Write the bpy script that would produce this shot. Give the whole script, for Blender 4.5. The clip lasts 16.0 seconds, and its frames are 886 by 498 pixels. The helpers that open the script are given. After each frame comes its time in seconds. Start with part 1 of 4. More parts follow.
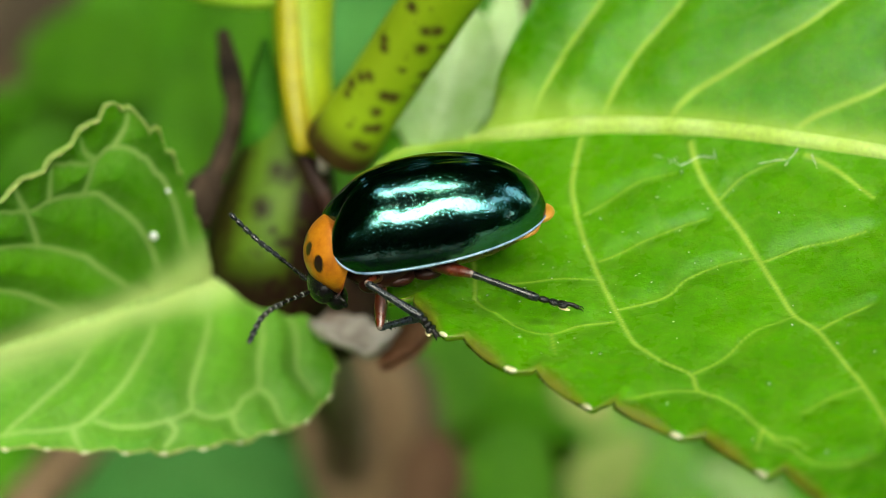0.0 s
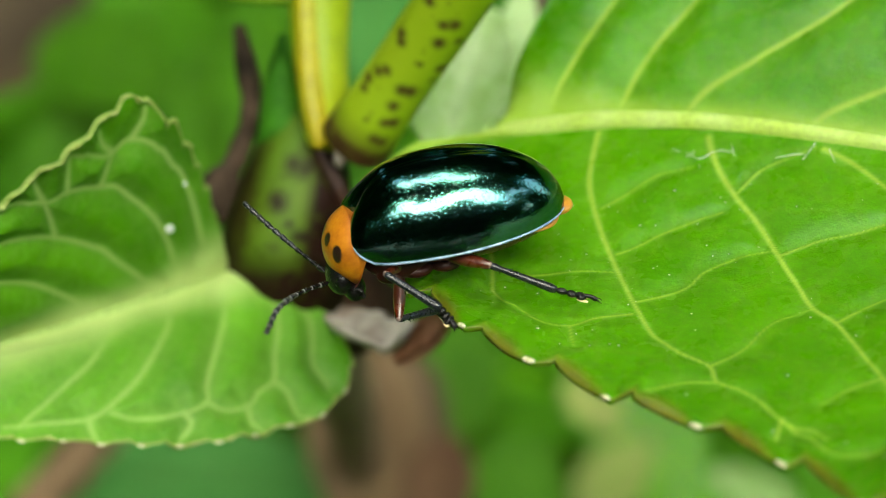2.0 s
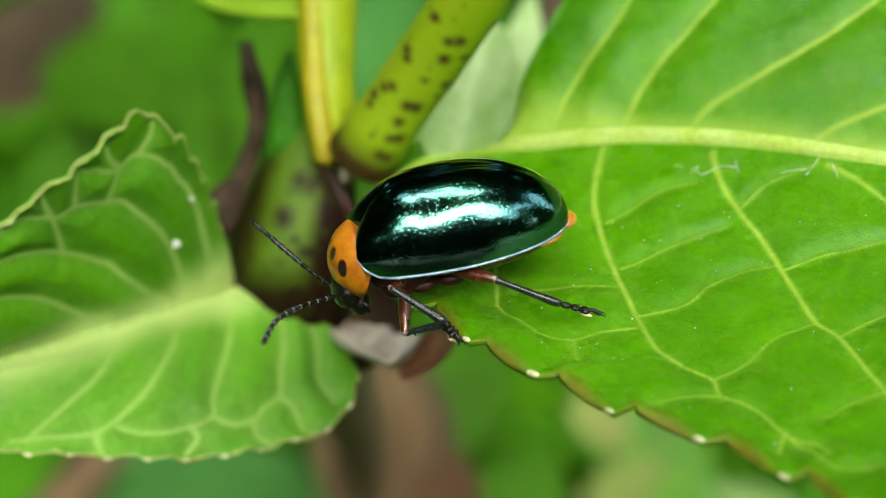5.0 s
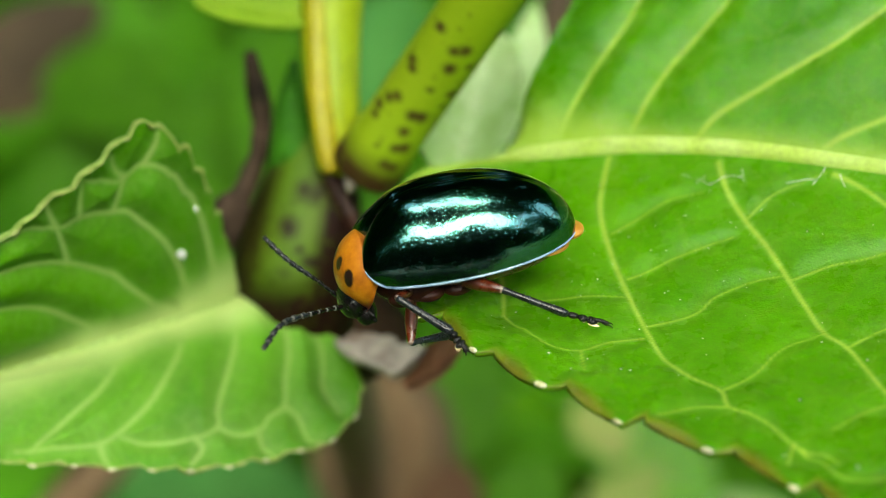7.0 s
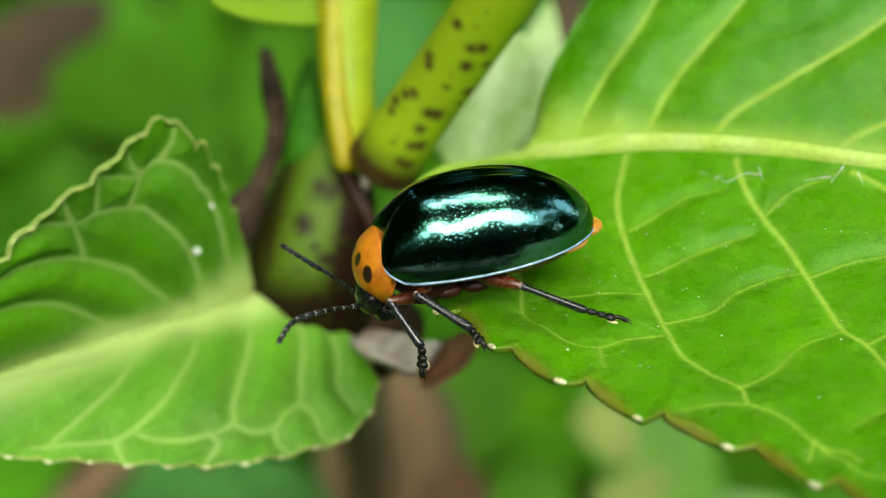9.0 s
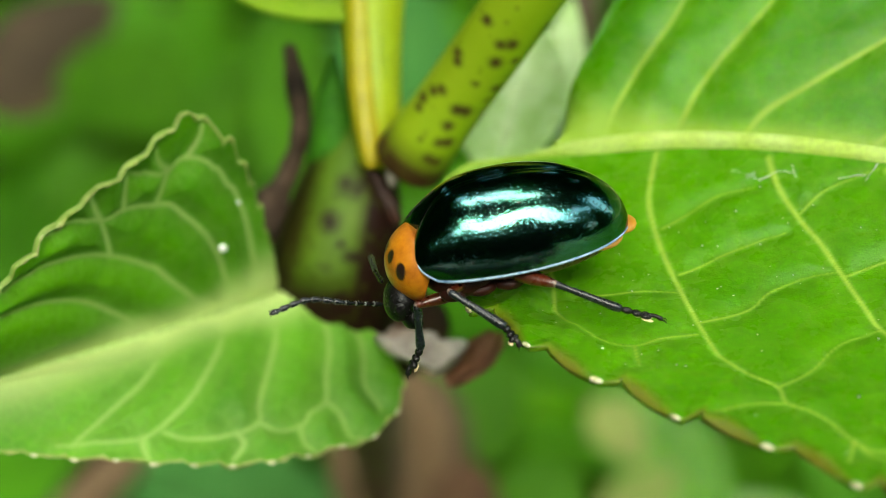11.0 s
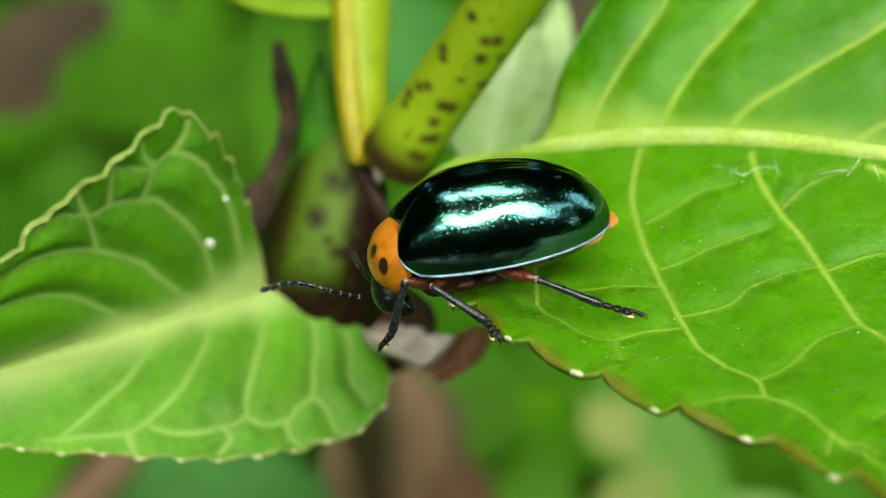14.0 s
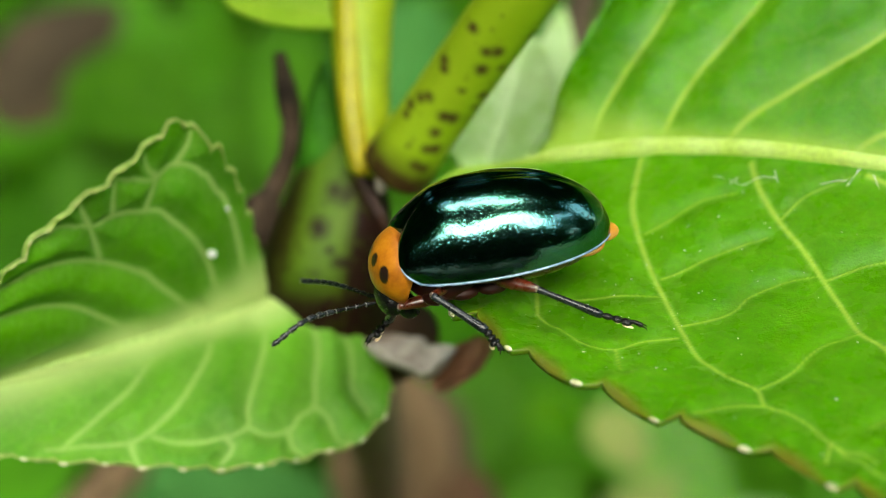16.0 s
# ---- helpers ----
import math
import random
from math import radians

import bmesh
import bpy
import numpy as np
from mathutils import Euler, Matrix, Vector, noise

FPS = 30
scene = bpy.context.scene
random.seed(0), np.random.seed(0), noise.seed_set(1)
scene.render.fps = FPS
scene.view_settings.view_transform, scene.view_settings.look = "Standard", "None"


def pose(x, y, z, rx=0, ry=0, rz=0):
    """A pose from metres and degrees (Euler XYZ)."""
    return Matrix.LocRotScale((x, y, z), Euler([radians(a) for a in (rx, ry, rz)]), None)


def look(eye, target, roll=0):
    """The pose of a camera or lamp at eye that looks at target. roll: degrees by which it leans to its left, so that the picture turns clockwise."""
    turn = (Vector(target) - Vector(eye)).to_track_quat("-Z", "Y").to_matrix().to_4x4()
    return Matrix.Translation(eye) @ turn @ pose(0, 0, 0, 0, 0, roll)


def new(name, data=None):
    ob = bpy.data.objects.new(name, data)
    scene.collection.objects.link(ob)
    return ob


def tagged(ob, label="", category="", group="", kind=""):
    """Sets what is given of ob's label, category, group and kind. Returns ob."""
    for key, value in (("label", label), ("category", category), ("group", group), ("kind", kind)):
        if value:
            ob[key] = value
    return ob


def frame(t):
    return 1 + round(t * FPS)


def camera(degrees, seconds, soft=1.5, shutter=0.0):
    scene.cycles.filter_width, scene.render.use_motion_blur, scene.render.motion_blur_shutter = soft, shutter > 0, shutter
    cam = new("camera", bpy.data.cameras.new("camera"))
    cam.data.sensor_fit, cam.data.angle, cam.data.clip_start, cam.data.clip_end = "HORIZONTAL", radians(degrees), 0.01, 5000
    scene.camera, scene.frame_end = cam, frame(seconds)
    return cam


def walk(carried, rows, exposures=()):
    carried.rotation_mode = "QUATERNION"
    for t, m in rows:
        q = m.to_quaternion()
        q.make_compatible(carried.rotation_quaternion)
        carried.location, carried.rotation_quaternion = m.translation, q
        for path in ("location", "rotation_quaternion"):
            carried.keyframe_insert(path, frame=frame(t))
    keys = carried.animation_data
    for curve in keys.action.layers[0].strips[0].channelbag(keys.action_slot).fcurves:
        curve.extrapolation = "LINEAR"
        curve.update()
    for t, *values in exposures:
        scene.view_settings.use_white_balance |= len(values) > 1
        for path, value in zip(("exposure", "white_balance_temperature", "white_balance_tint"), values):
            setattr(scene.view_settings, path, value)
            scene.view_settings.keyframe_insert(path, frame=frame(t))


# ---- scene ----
cam = camera(30, 16.0, soft=0.8)
cam.data.dof.use_dof = True
cam.data.dof.focus_distance = 0.0603
cam.data.dof.aperture_fstop = 38.0

MM = 0.001


def cam_pose(x, y, z, rx, ry, rz):
    return pose(x * MM, y * MM, z * MM, rx, ry, rz)


walk(cam, [(t, cam_pose(*v)) for t, *v in (
    (0.0, 0.000, -49.600, 37.200, 55.000, 0.000, -0.000),
    (0.5, -0.087, -49.684, 37.177, 54.971, 0.043, 0.123),
    (1.0, -0.275, -49.696, 37.160, 54.966, 0.015, 0.204),
    (1.5, -0.359, -49.946, 36.860, 55.061, -0.099, 0.234),
    (2.0, -0.452, -49.982, 36.717, 55.287, -0.097, 0.310),
    (2.5, -0.647, -50.025, 36.650, 55.449, -0.084, 0.429),
    (3.0, -0.730, -50.191, 36.808, 55.674, -0.060, 0.310),
    (3.5, -0.291, -50.332, 36.977, 55.658, 0.080, 0.355),
    (4.0, -0.704, -50.415, 36.934, 55.756, 0.078, 0.443),
    (4.2, -0.371, -50.430, 36.702, 55.968, -0.006, 0.608),
    (6.3, -0.296, -50.195, 36.799, 55.975, 0.069, 0.417),
    (6.5, -0.276, -50.265, 36.721, 56.127, 0.005, 0.370),
    (7.0, -0.629, -50.158, 36.713, 56.241, 0.017, 0.505),
    (7.5, -1.126, -50.078, 36.471, 56.223, -0.078, 0.531),
    (8.0, -0.874, -50.058, 36.419, 56.253, -0.105, 0.456),
    (8.5, -1.593, -50.077, 36.365, 56.213, -0.137, 0.527),
    (9.0, -1.225, -50.240, 36.518, 56.313, -0.059, 0.647),
    (9.2, -1.295, -50.135, 36.504, 56.329, -0.114, 0.541),
    (11.5, -2.719, -49.876, 36.104, 56.277, -0.226, 0.805),
    (12.0, -2.875, -50.060, 36.059, 56.343, -0.241, 0.847),
    (12.5, -2.003, -50.160, 36.217, 56.322, -0.142, 0.765),
    (13.0, -2.157, -50.241, 36.345, 56.296, -0.032, 0.836),
    (13.5, -1.794, -50.246, 36.275, 56.318, -0.058, 0.838),
    (14.0, -1.748, -50.298, 36.139, 56.356, -0.186, 0.787),
    (14.5, -2.522, -50.209, 36.005, 56.446, -0.269, 0.723),
    (15.0, -1.617, -50.276, 36.038, 56.540, -0.209, 0.718),
    (15.5, -1.065, -50.537, 36.448, 56.480, 0.030, 0.796),
    (16.0, -1.489, -50.438, 36.301, 56.659, 0.004, 0.968),
)], exposures=((0, 2.47, 7000, -4), (16, 2.47, 7000, -4)))

# ---- world, sun, exposure ----
SUN_UP, SUN_TURN = 62.0, 172.0
world = bpy.data.worlds.new("world")
scene.world = world
world.use_nodes = True
wn = world.node_tree.nodes
sky = wn.new("ShaderNodeTexSky")
sky.sky_type = "NISHITA"
sky.sun_disc = False
sky.sun_elevation, sky.sun_rotation = radians(SUN_UP), radians(SUN_TURN)
sky.dust_density, sky.air_density, sky.ozone_density = 3.5, 1.6, 0.6
wn["Background"].inputs["Strength"].default_value = 0.15
world.node_tree.links.new(sky.outputs["Color"], wn["Background"].inputs["Color"])
sun = new("sun", bpy.data.lights.new("sun", "SUN"))
sun.data.energy, sun.data.angle, sun.data.color = 1.8, radians(80), (1.0, 0.98, 0.94)
az = radians(SUN_TURN)
sun.matrix_world = look((math.sin(az) * math.cos(radians(SUN_UP)), math.cos(az) * math.cos(radians(SUN_UP)), math.sin(radians(SUN_UP))), (0, 0, 0))


# ---- helpers of this scene ----
BASE = {}


def V(*a):
    return np.array(a, float)


def spline(pts, n):
    """Catmull-Rom through the points, n samples even along its length."""
    P = np.array(pts, float)
    Q = np.vstack([2 * P[0] - P[1], P, 2 * P[-1] - P[-2]])
    out = []
    for i in range(len(P) - 1):
        a, b, c, e = Q[i:i + 4]
        for t in np.linspace(0, 1, 40, endpoint=False):
            out.append(0.5 * (2 * b + (c - a) * t + (2 * a - 5 * b + 4 * c - e) * t * t + (3 * b - a - 3 * c + e) * t ** 3))
    out.append(P[-1])
    out = np.array(out)
    L = np.r_[0, np.cumsum(np.linalg.norm(np.diff(out, axis=0), axis=1))]
    g = np.linspace(0, L[-1], n)
    return np.stack([np.interp(g, L, out[:, k]) for k in range(P.shape[1])], 1)


def thing(name, at, label, category, group="", kind=""):
    ob = new(name)
    ob.empty_display_size = 0.002
    ob.location = V(*at) * MM
    BASE[ob] = V(*at)
    return tagged(ob, label, category, group, kind)


def mesh_of(verts, faces, mats, face_mats=None, smooth=True, attrs=None):
    me = bpy.data.meshes.new("mesh")
    me.from_pydata((np.asarray(verts) * MM).tolist(), [], [tuple(int(i) for i in f) for f in faces])
    for m in (mats if isinstance(mats, (list, tuple)) else [mats]):
        me.materials.append(m)
    if smooth:
        me.polygons.foreach_set("use_smooth", [True] * len(me.polygons))
    if face_mats is not None:
        me.polygons.foreach_set("material_index", [int(i) for i in face_mats])
    for key, vals in (attrs or {}).items():
        a = me.attributes.new(key, "FLOAT", "POINT")
        a.data.foreach_set("value", np.asarray(vals, np.float32))
    me.update()
    return me


def part(name, shape, material, parent, label="", face_mats=None, smooth=True, attrs=None, base=None):
    """shape: (verts in world mm, faces), as ONE mesh under its thing or part."""
    verts, faces = shape
    b = BASE[parent] if base is None else V(*base)
    ob = new(name, mesh_of(np.asarray(verts, float) - b, faces, material, face_mats, smooth, attrs))
    ob.parent = parent
    if base is not None:
        ob.location = (b - BASE[parent]) * MM
    BASE[ob] = b
    return tagged(ob, label)


def frames_along(P):
    T = np.gradient(P, axis=0)
    T /= np.linalg.norm(T, axis=1)[:, None] + 1e-12
    up = V(0.13, 0.21, 0.97)
    if abs(T[0] @ up) > 0.9:
        up = V(0.3, -0.9, 0.1)
    N = np.zeros_like(P)
    n = up
    for i in range(len(P)):
        n = n - T[i] * (n @ T[i])
        n /= np.linalg.norm(n)
        N[i] = n
    return T, N, np.cross(T, N)


def tube(P, r, seg=14, flat=1.0, cap=True):
    """A swept tube; r a number or one per point; flat squeezes it along its second axis."""
    P = np.asarray(P, float)
    r = np.broadcast_to(np.asarray(r, float), (len(P),))
    T, N, B = frames_along(P)
    a = np.linspace(0, 2 * np.pi, seg, endpoint=False)
    v = (P[:, None] + r[:, None, None] * (np.cos(a)[None, :, None] * N[:, None] + flat * np.sin(a)[None, :, None] * B[:, None])).reshape(-1, 3)
    f = []
    n = len(P)
    for i in range(n - 1):
        for j in range(seg):
            k = (j + 1) % seg
            f.append((i * seg + j, i * seg + k, (i + 1) * seg + k, (i + 1) * seg + j))
    if cap:
        v = np.vstack([v, P[0] - T[0] * r[0] * 0.5, P[-1] + T[-1] * r[-1] * 0.5])
        for j in range(seg):
            k = (j + 1) % seg
            f.append((n * seg, k, j))
            f.append((n * seg + 1, (n - 1) * seg + j, (n - 1) * seg + k))
    return v, f


def ball(c, r, nu=16, nv=10, turn=None):
    c, r = V(*c), np.broadcast_to(np.asarray(r, float), (3,))
    v = [V(0, 0, 1)]
    for i in range(1, nv):
        th = np.pi * i / nv
        for j in range(nu):
            ph = 2 * np.pi * j / nu
            v.append(V(np.sin(th) * np.cos(ph), np.sin(th) * np.sin(ph), np.cos(th)))
    v.append(V(0, 0, -1))
    v = np.array(v) * r
    if turn is not None:
        v = v @ np.array(turn.to_3x3()).T
    f = [(0, 1 + j, 1 + (j + 1) % nu) for j in range(nu)]
    for i in range(nv - 2):
        for j in range(nu):
            a, b = 1 + i * nu + j, 1 + i * nu + (j + 1) % nu
            f.append((a, a + nu, b + nu, b))
    last = len(v) - 1
    f += [(last, last - nu + (j + 1) % nu, last - nu + j) for j in range(nu)]
    return v + c, f


def joined(*shapes):
    vs, fs, ids, o = [], [], [], 0
    for k, (v, f) in enumerate(shapes):
        vs.append(np.asarray(v))
        fs += [tuple(i + o for i in q) for q in f]
        ids += [k] * len(f)
        o += len(v)
    return np.vstack(vs), fs, ids


def smooth_noise(p, scale, seed=0.0):
    return noise.noise(Vector((p[0] * scale + seed, p[1] * scale - seed, p[2] * scale + 0.37 * seed)))


# ---- materials ----
class Mat:
    """A small builder for node materials."""

    def __init__(self, name):
        self.m = bpy.data.materials.new(name)
        self.m.use_nodes = True
        self.t = self.m.node_tree
        self.b = self.t.nodes["Principled BSDF"]
        self.out = self.t.nodes["Material Output"]
        self.co = self.node("ShaderNodeTexCoord").outputs["Object"]

    def node(self, kind):
        return self.t.nodes.new(kind)

    def link(self, a, b):
        self.t.links.new(a, b)

    def put(self, socket, v):
        s = self.b.inputs[socket]
        if isinstance(v, bpy.types.NodeSocket):
            self.link(v, s)
        else:
            s.default_value = v if not isinstance(v, tuple) or len(v) == 4 else (*v, 1)
        return self

    def noise(self, per_mm, detail=4.0, rough=0.55, stretch=(1, 1, 1)):
        mp = self.node("ShaderNodeMapping")
        mp.inputs["Scale"].default_value = tuple(per_mm * 1000 * k for k in stretch)
        self.link(self.co, mp.inputs["Vector"])
        n = self.node("ShaderNodeTexNoise")
        n.inputs["Scale"].default_value = 1.0
        n.inputs["Detail"].default_value, n.inputs["Roughness"].default_value = detail, rough
        self.link(mp.outputs["Vector"], n.inputs["Vector"])
        return n.outputs["Fac"]

    def cells(self, per_mm, feature="DISTANCE_TO_EDGE", wobble=0.0):
        mp = self.node("ShaderNodeMapping")
        mp.inputs["Scale"].default_value = (per_mm * 1000,) * 3
        self.link(self.co, mp.inputs["Vector"])
        vec = mp.outputs["Vector"]
        if wobble:
            nn = self.node("ShaderNodeTexNoise")
            nn.inputs["Scale"].default_value = 1.3
            self.link(vec, nn.inputs["Vector"])
            mx = self.node("ShaderNodeVectorMath")
            mx.operation = "MULTIPLY_ADD"
            mx.inputs[1].default_value = (wobble,) * 3
            self.link(nn.outputs["Color"], mx.inputs[0])
            self.link(vec, mx.inputs[2])
            vec = mx.outputs["Vector"]
        n = self.node("ShaderNodeTexVoronoi")
        n.feature = feature
        n.inputs["Scale"].default_value = 1.0
        self.link(vec, n.inputs["Vector"])
        return n.outputs["Distance"]

    def attr(self, name):
        n = self.node("ShaderNodeAttribute")
        n.attribute_name = name
        return n.outputs["Fac"]

    def ramp(self, fac, stops):
        r = self.node("ShaderNodeValToRGB")
        e = r.color_ramp.elements
        while len(e) < len(stops):
            e.new(0.5)
        for k, (p, c) in enumerate(stops):
            e[k].position = p
            e[k].color = (*c, 1) if isinstance(c, tuple) else (c, c, c, 1)
        self.link(fac, r.inputs["Fac"])
        return r.outputs["Color"]

    def mix(self, fac, a, b, mode="MIX"):
        n = self.node("ShaderNodeMix")
        n.data_type, n.blend_type = "RGBA", mode
        for i, v in ((0, fac), (6, a), (7, b)):
            if isinstance(v, bpy.types.NodeSocket):
                self.link(v, n.inputs[i])
            else:
                n.inputs[i].default_value = v if i == 0 else (*v, 1)
        return n.outputs[2]

    def math(self, op, a, b=0.0):
        n = self.node("ShaderNodeMath")
        n.operation = op
        for i, v in ((0, a), (1, b)):
            if isinstance(v, bpy.types.NodeSocket):
                self.link(v, n.inputs[i])
            else:
                n.inputs[i].default_value = v
        return n.outputs[0]

    def bump(self, height, strength, mm):
        n = self.node("ShaderNodeBump")
        n.inputs["Strength"].default_value, n.inputs["Distance"].default_value = strength, mm * MM
        self.link(height, n.inputs["Height"])
        self.link(n.outputs["Normal"], self.b.inputs["Normal"])
        self.nrm = n.outputs["Normal"]
        return self

    def translucent(self, color, share):
        tr = self.node("ShaderNodeBsdfTranslucent")
        if isinstance(color, bpy.types.NodeSocket):
            self.link(color, tr.inputs["Color"])
        else:
            tr.inputs["Color"].default_value = (*color, 1)
        mx = self.node("ShaderNodeMixShader")
        mx.inputs[0].default_value = share
        self.link(self.b.outputs[0], mx.inputs[1])
        self.link(tr.outputs[0], mx.inputs[2])
        self.link(mx.outputs[0], self.out.inputs["Surface"])
        return self


def leaf_material(name, green, dark, vein, rough, cell_mm, net, share=0.35, quilt=0.35, spec=0.5, rims=((0.20, 0.12, 0.014), (0.15, 0.21, 0.018))):
    """A blade: green cells between pale veins. vein and edge come with the mesh: how near a vein, how near the margin."""
    m = Mat(name)
    big = m.ramp(m.noise(0.16, 3), [(0.3, dark), (0.7, green)])
    fine = m.ramp(m.noise(3.5, 5), [(0.25, 0.84), (0.75, 1.08)])
    col = m.mix(1.0, big, fine, "MULTIPLY")
    col = m.mix(1.0, col, m.ramp(m.noise(13.0, 3), [(0.3, 0.91), (0.7, 1.09)]), "MULTIPLY")
    web = m.ramp(m.cells(1.0 / cell_mm, wobble=0.5), [(0.0, 1.0), (0.09, 0.0)])
    web2 = m.ramp(m.cells(3.2 / cell_mm, wobble=0.4), [(0.0, 1.0), (0.12, 0.0)])
    nets = m.math("MULTIPLY", m.math("ADD", web, m.math("MULTIPLY", web2, 0.35)), net)
    col = m.mix(nets, col, vein)
    col = m.mix(m.attr("vein"), col, vein)
    rim = m.mix(m.noise(1.2, 3), *rims)
    col = m.mix(m.attr("edge"), col, rim)
    m.put("Base Color", col)
    m.put("Roughness", m.ramp(m.noise(0.9, 4), [(0.3, rough - 0.08), (0.7, rough + 0.12)]))
    m.put("Specular IOR Level", spec)
    h = m.math("SUBTRACT", m.math("ADD", m.math("MULTIPLY", m.noise(2.4, 5), 0.5), m.math("MULTIPLY", m.noise(11.0, 3), 0.34)), m.math("MULTIPLY", nets, 0.9))
    m.bump(h, 0.45, quilt)
    m.translucent(m.mix(1.0, col, (1.0, 1.15, 0.55), "MULTIPLY"), share)
    return m.m


M_LEAF = leaf_material("leaf_green", (0.108, 0.355, 0.004), (0.058, 0.235, 0.003), (0.40, 0.57, 0.08), 0.26, 2.6, 0.06, quilt=0.16, spec=0.40)
M_LEAF_L = leaf_material("leaf_quilted", (0.120, 0.38, 0.004), (0.050, 0.20, 0.003), (0.58, 0.70, 0.26), 0.46, 0.9, 0.04, share=0.24, quilt=0.25, spec=0.22, rims=((0.20, 0.32, 0.05), (0.34, 0.40, 0.14)))


def plain(name, a, b, per_mm, rough=0.5, bump=0.03, share=0.0, spec=0.4, stretch=(1, 1, 1)):
    m = Mat(name)
    col = m.ramp(m.noise(per_mm, 5, stretch=stretch), [(0.32, a), (0.68, b)])
    col = m.mix(1.0, col, m.ramp(m.noise(per_mm * 7, 4), [(0.3, 0.8), (0.7, 1.1)]), "MULTIPLY")
    m.put("Base Color", col).put("Roughness", rough).put("Specular IOR Level", spec)
    m.bump(m.noise(per_mm * 5, 5, stretch=stretch), 0.5, bump)
    if share:
        m.translucent(col, share)
    return m.m


M_VEIN = plain("vein_pale", (0.46, 0.64, 0.10), (0.56, 0.73, 0.22), 0.7, 0.45, 0.03, 0.3)
M_RIBPALE = plain("midrib_whitish", (0.40, 0.58, 0.14), (0.50, 0.68, 0.24), 0.4, 0.5, 0.05, 0.3)
M_HYDA = plain("tooth_tip_cream", (0.50, 0.50, 0.22), (0.82, 0.80, 0.58), 3.0, 0.22, 0.02, 0.2, 0.6)
M_RIM = plain("leaf_margin", (0.13, 0.085, 0.012), (0.15, 0.24, 0.018), 0.55, 0.4, 0.03, 0.2)
M_RIM_G = plain("leaf_margin_green", (0.25, 0.36, 0.05), (0.40, 0.46, 0.16), 0.8, 0.4, 0.03, 0.3)
M_STEM = plain("stem_yellow", (0.38, 0.45, 0.012), (0.31, 0.44, 0.012), 0.16, 0.42, 0.04, 0.25, 0.35, (1, 1, 0.3))
M_STEM2 = plain("stem_orange", (0.42, 0.31, 0.012), (0.38, 0.40, 0.012), 0.14, 0.42, 0.04, 0.25, 0.35, (1, 1, 0.3))
M_BARK = plain("bark_brown", (0.004, 0.003, 0.002), (0.085, 0.056, 0.036), 0.5, 0.85, 0.2, 0.0, 0.15)
M_DRY = plain("dry_bract", (0.13, 0.075, 0.045), (0.62, 0.55, 0.48), 0.45, 0.75, 0.12, 0.15)
M_BASE_SHADE = plain("base_shade_brown", (0.012, 0.006, 0.004), (0.085, 0.042, 0.022), 0.3, 0.8, 0.15, 0.0, 0.2)
M_SCAR = plain("leaf_scar_brown", (0.010, 0.004, 0.003), (0.045, 0.014, 0.007), 0.5, 0.6, 0.1)
M_BUDLEAF = plain("bud_leaf_green", (0.016, 0.085, 0.005), (0.045, 0.17, 0.010), 0.4, 0.6, 0.05, 0.2, 0.1)


def spotted(name, base_a, base_b, brown, spots):
    m = Mat(name)
    col = m.ramp(m.noise(0.2, 4), [(0.35, base_a), (0.65, base_b)])
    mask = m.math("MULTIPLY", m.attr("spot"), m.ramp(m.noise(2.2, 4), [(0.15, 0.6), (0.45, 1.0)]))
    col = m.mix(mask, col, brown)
    fl = m.math("MULTIPLY", m.ramp(m.cells(1.1, "F1"), [(0.10, 1.0), (0.2, 0.0)]), spots)
    col = m.mix(fl, col, brown)
    m.put("Base Color", col).put("Roughness", 0.5).put("Specular IOR Level", 0.2)
    m.bump(m.noise(1.4, 5), 0.4, 0.06)
    m.translucent(col, 0.22)
    return m.m


M_PETIOLE = spotted("petiole_spotted", (0.22, 0.35, 0.010), (0.27, 0.39, 0.015), (0.05, 0.026, 0.008), 0.25)
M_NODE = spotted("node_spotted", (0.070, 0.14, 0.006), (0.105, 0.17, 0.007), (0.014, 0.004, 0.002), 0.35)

# ---- leaves in focus ----
def vein_field(grid, lines, width):
    """How strongly a vein shows at each grid point: 1 on its middle line, 0 past its width."""
    n, m = grid.shape[:2]
    flat = grid.reshape(-1, 3)
    best, near = np.zeros(n * m), np.full(n * m, 9.0)
    for k, line in enumerate(lines):
        idx = [(min(n - 1, s * (n - 1)), min(m - 1, v ** (1 / 0.85) * (m - 1))) for s, v in line]
        pts = []
        for s, v in spline([(a, b, 0.0) for a, b in idx], 150)[:, :2]:
            i, j = int(np.clip(s, 0, n - 1.001)), int(np.clip(v, 0, m - 1.001))
            fs, fv = np.clip(s - i, 0, 1), np.clip(v - j, 0, 1)
            pts.append(grid[i, j] * (1 - fs) * (1 - fv) + grid[i + 1, j] * fs * (1 - fv) + grid[i, j + 1] * (1 - fs) * fv + grid[i + 1, j + 1] * fs * fv)
        pts = np.array(pts)
        taper = np.linspace(1.0, 0.55, len(pts))
        d = np.full(n * m, 9.0)
        for p, w in zip(pts, taper):
            d = np.minimum(d, np.linalg.norm(flat - p, axis=1) / w)
        near = np.minimum(near, d)
        best = np.maximum(best, np.clip(1.25 - d / width, 0, 1) ** 1.5)
    return best.reshape(n, m), near.reshape(n, m)


def teeth(s, count, depth, phase=0.0):
    """Saw teeth along a margin: out slowly, back sharply."""
    x = (s * count + phase) % 1.0
    depth = depth * (1 + 0.45 * np.sin(np.floor(s * count + phase) * 2.4))
    return depth * (np.where(x < 0.82, (x / 0.82) ** 0.6, (1 - x) / 0.18) - 0.5)


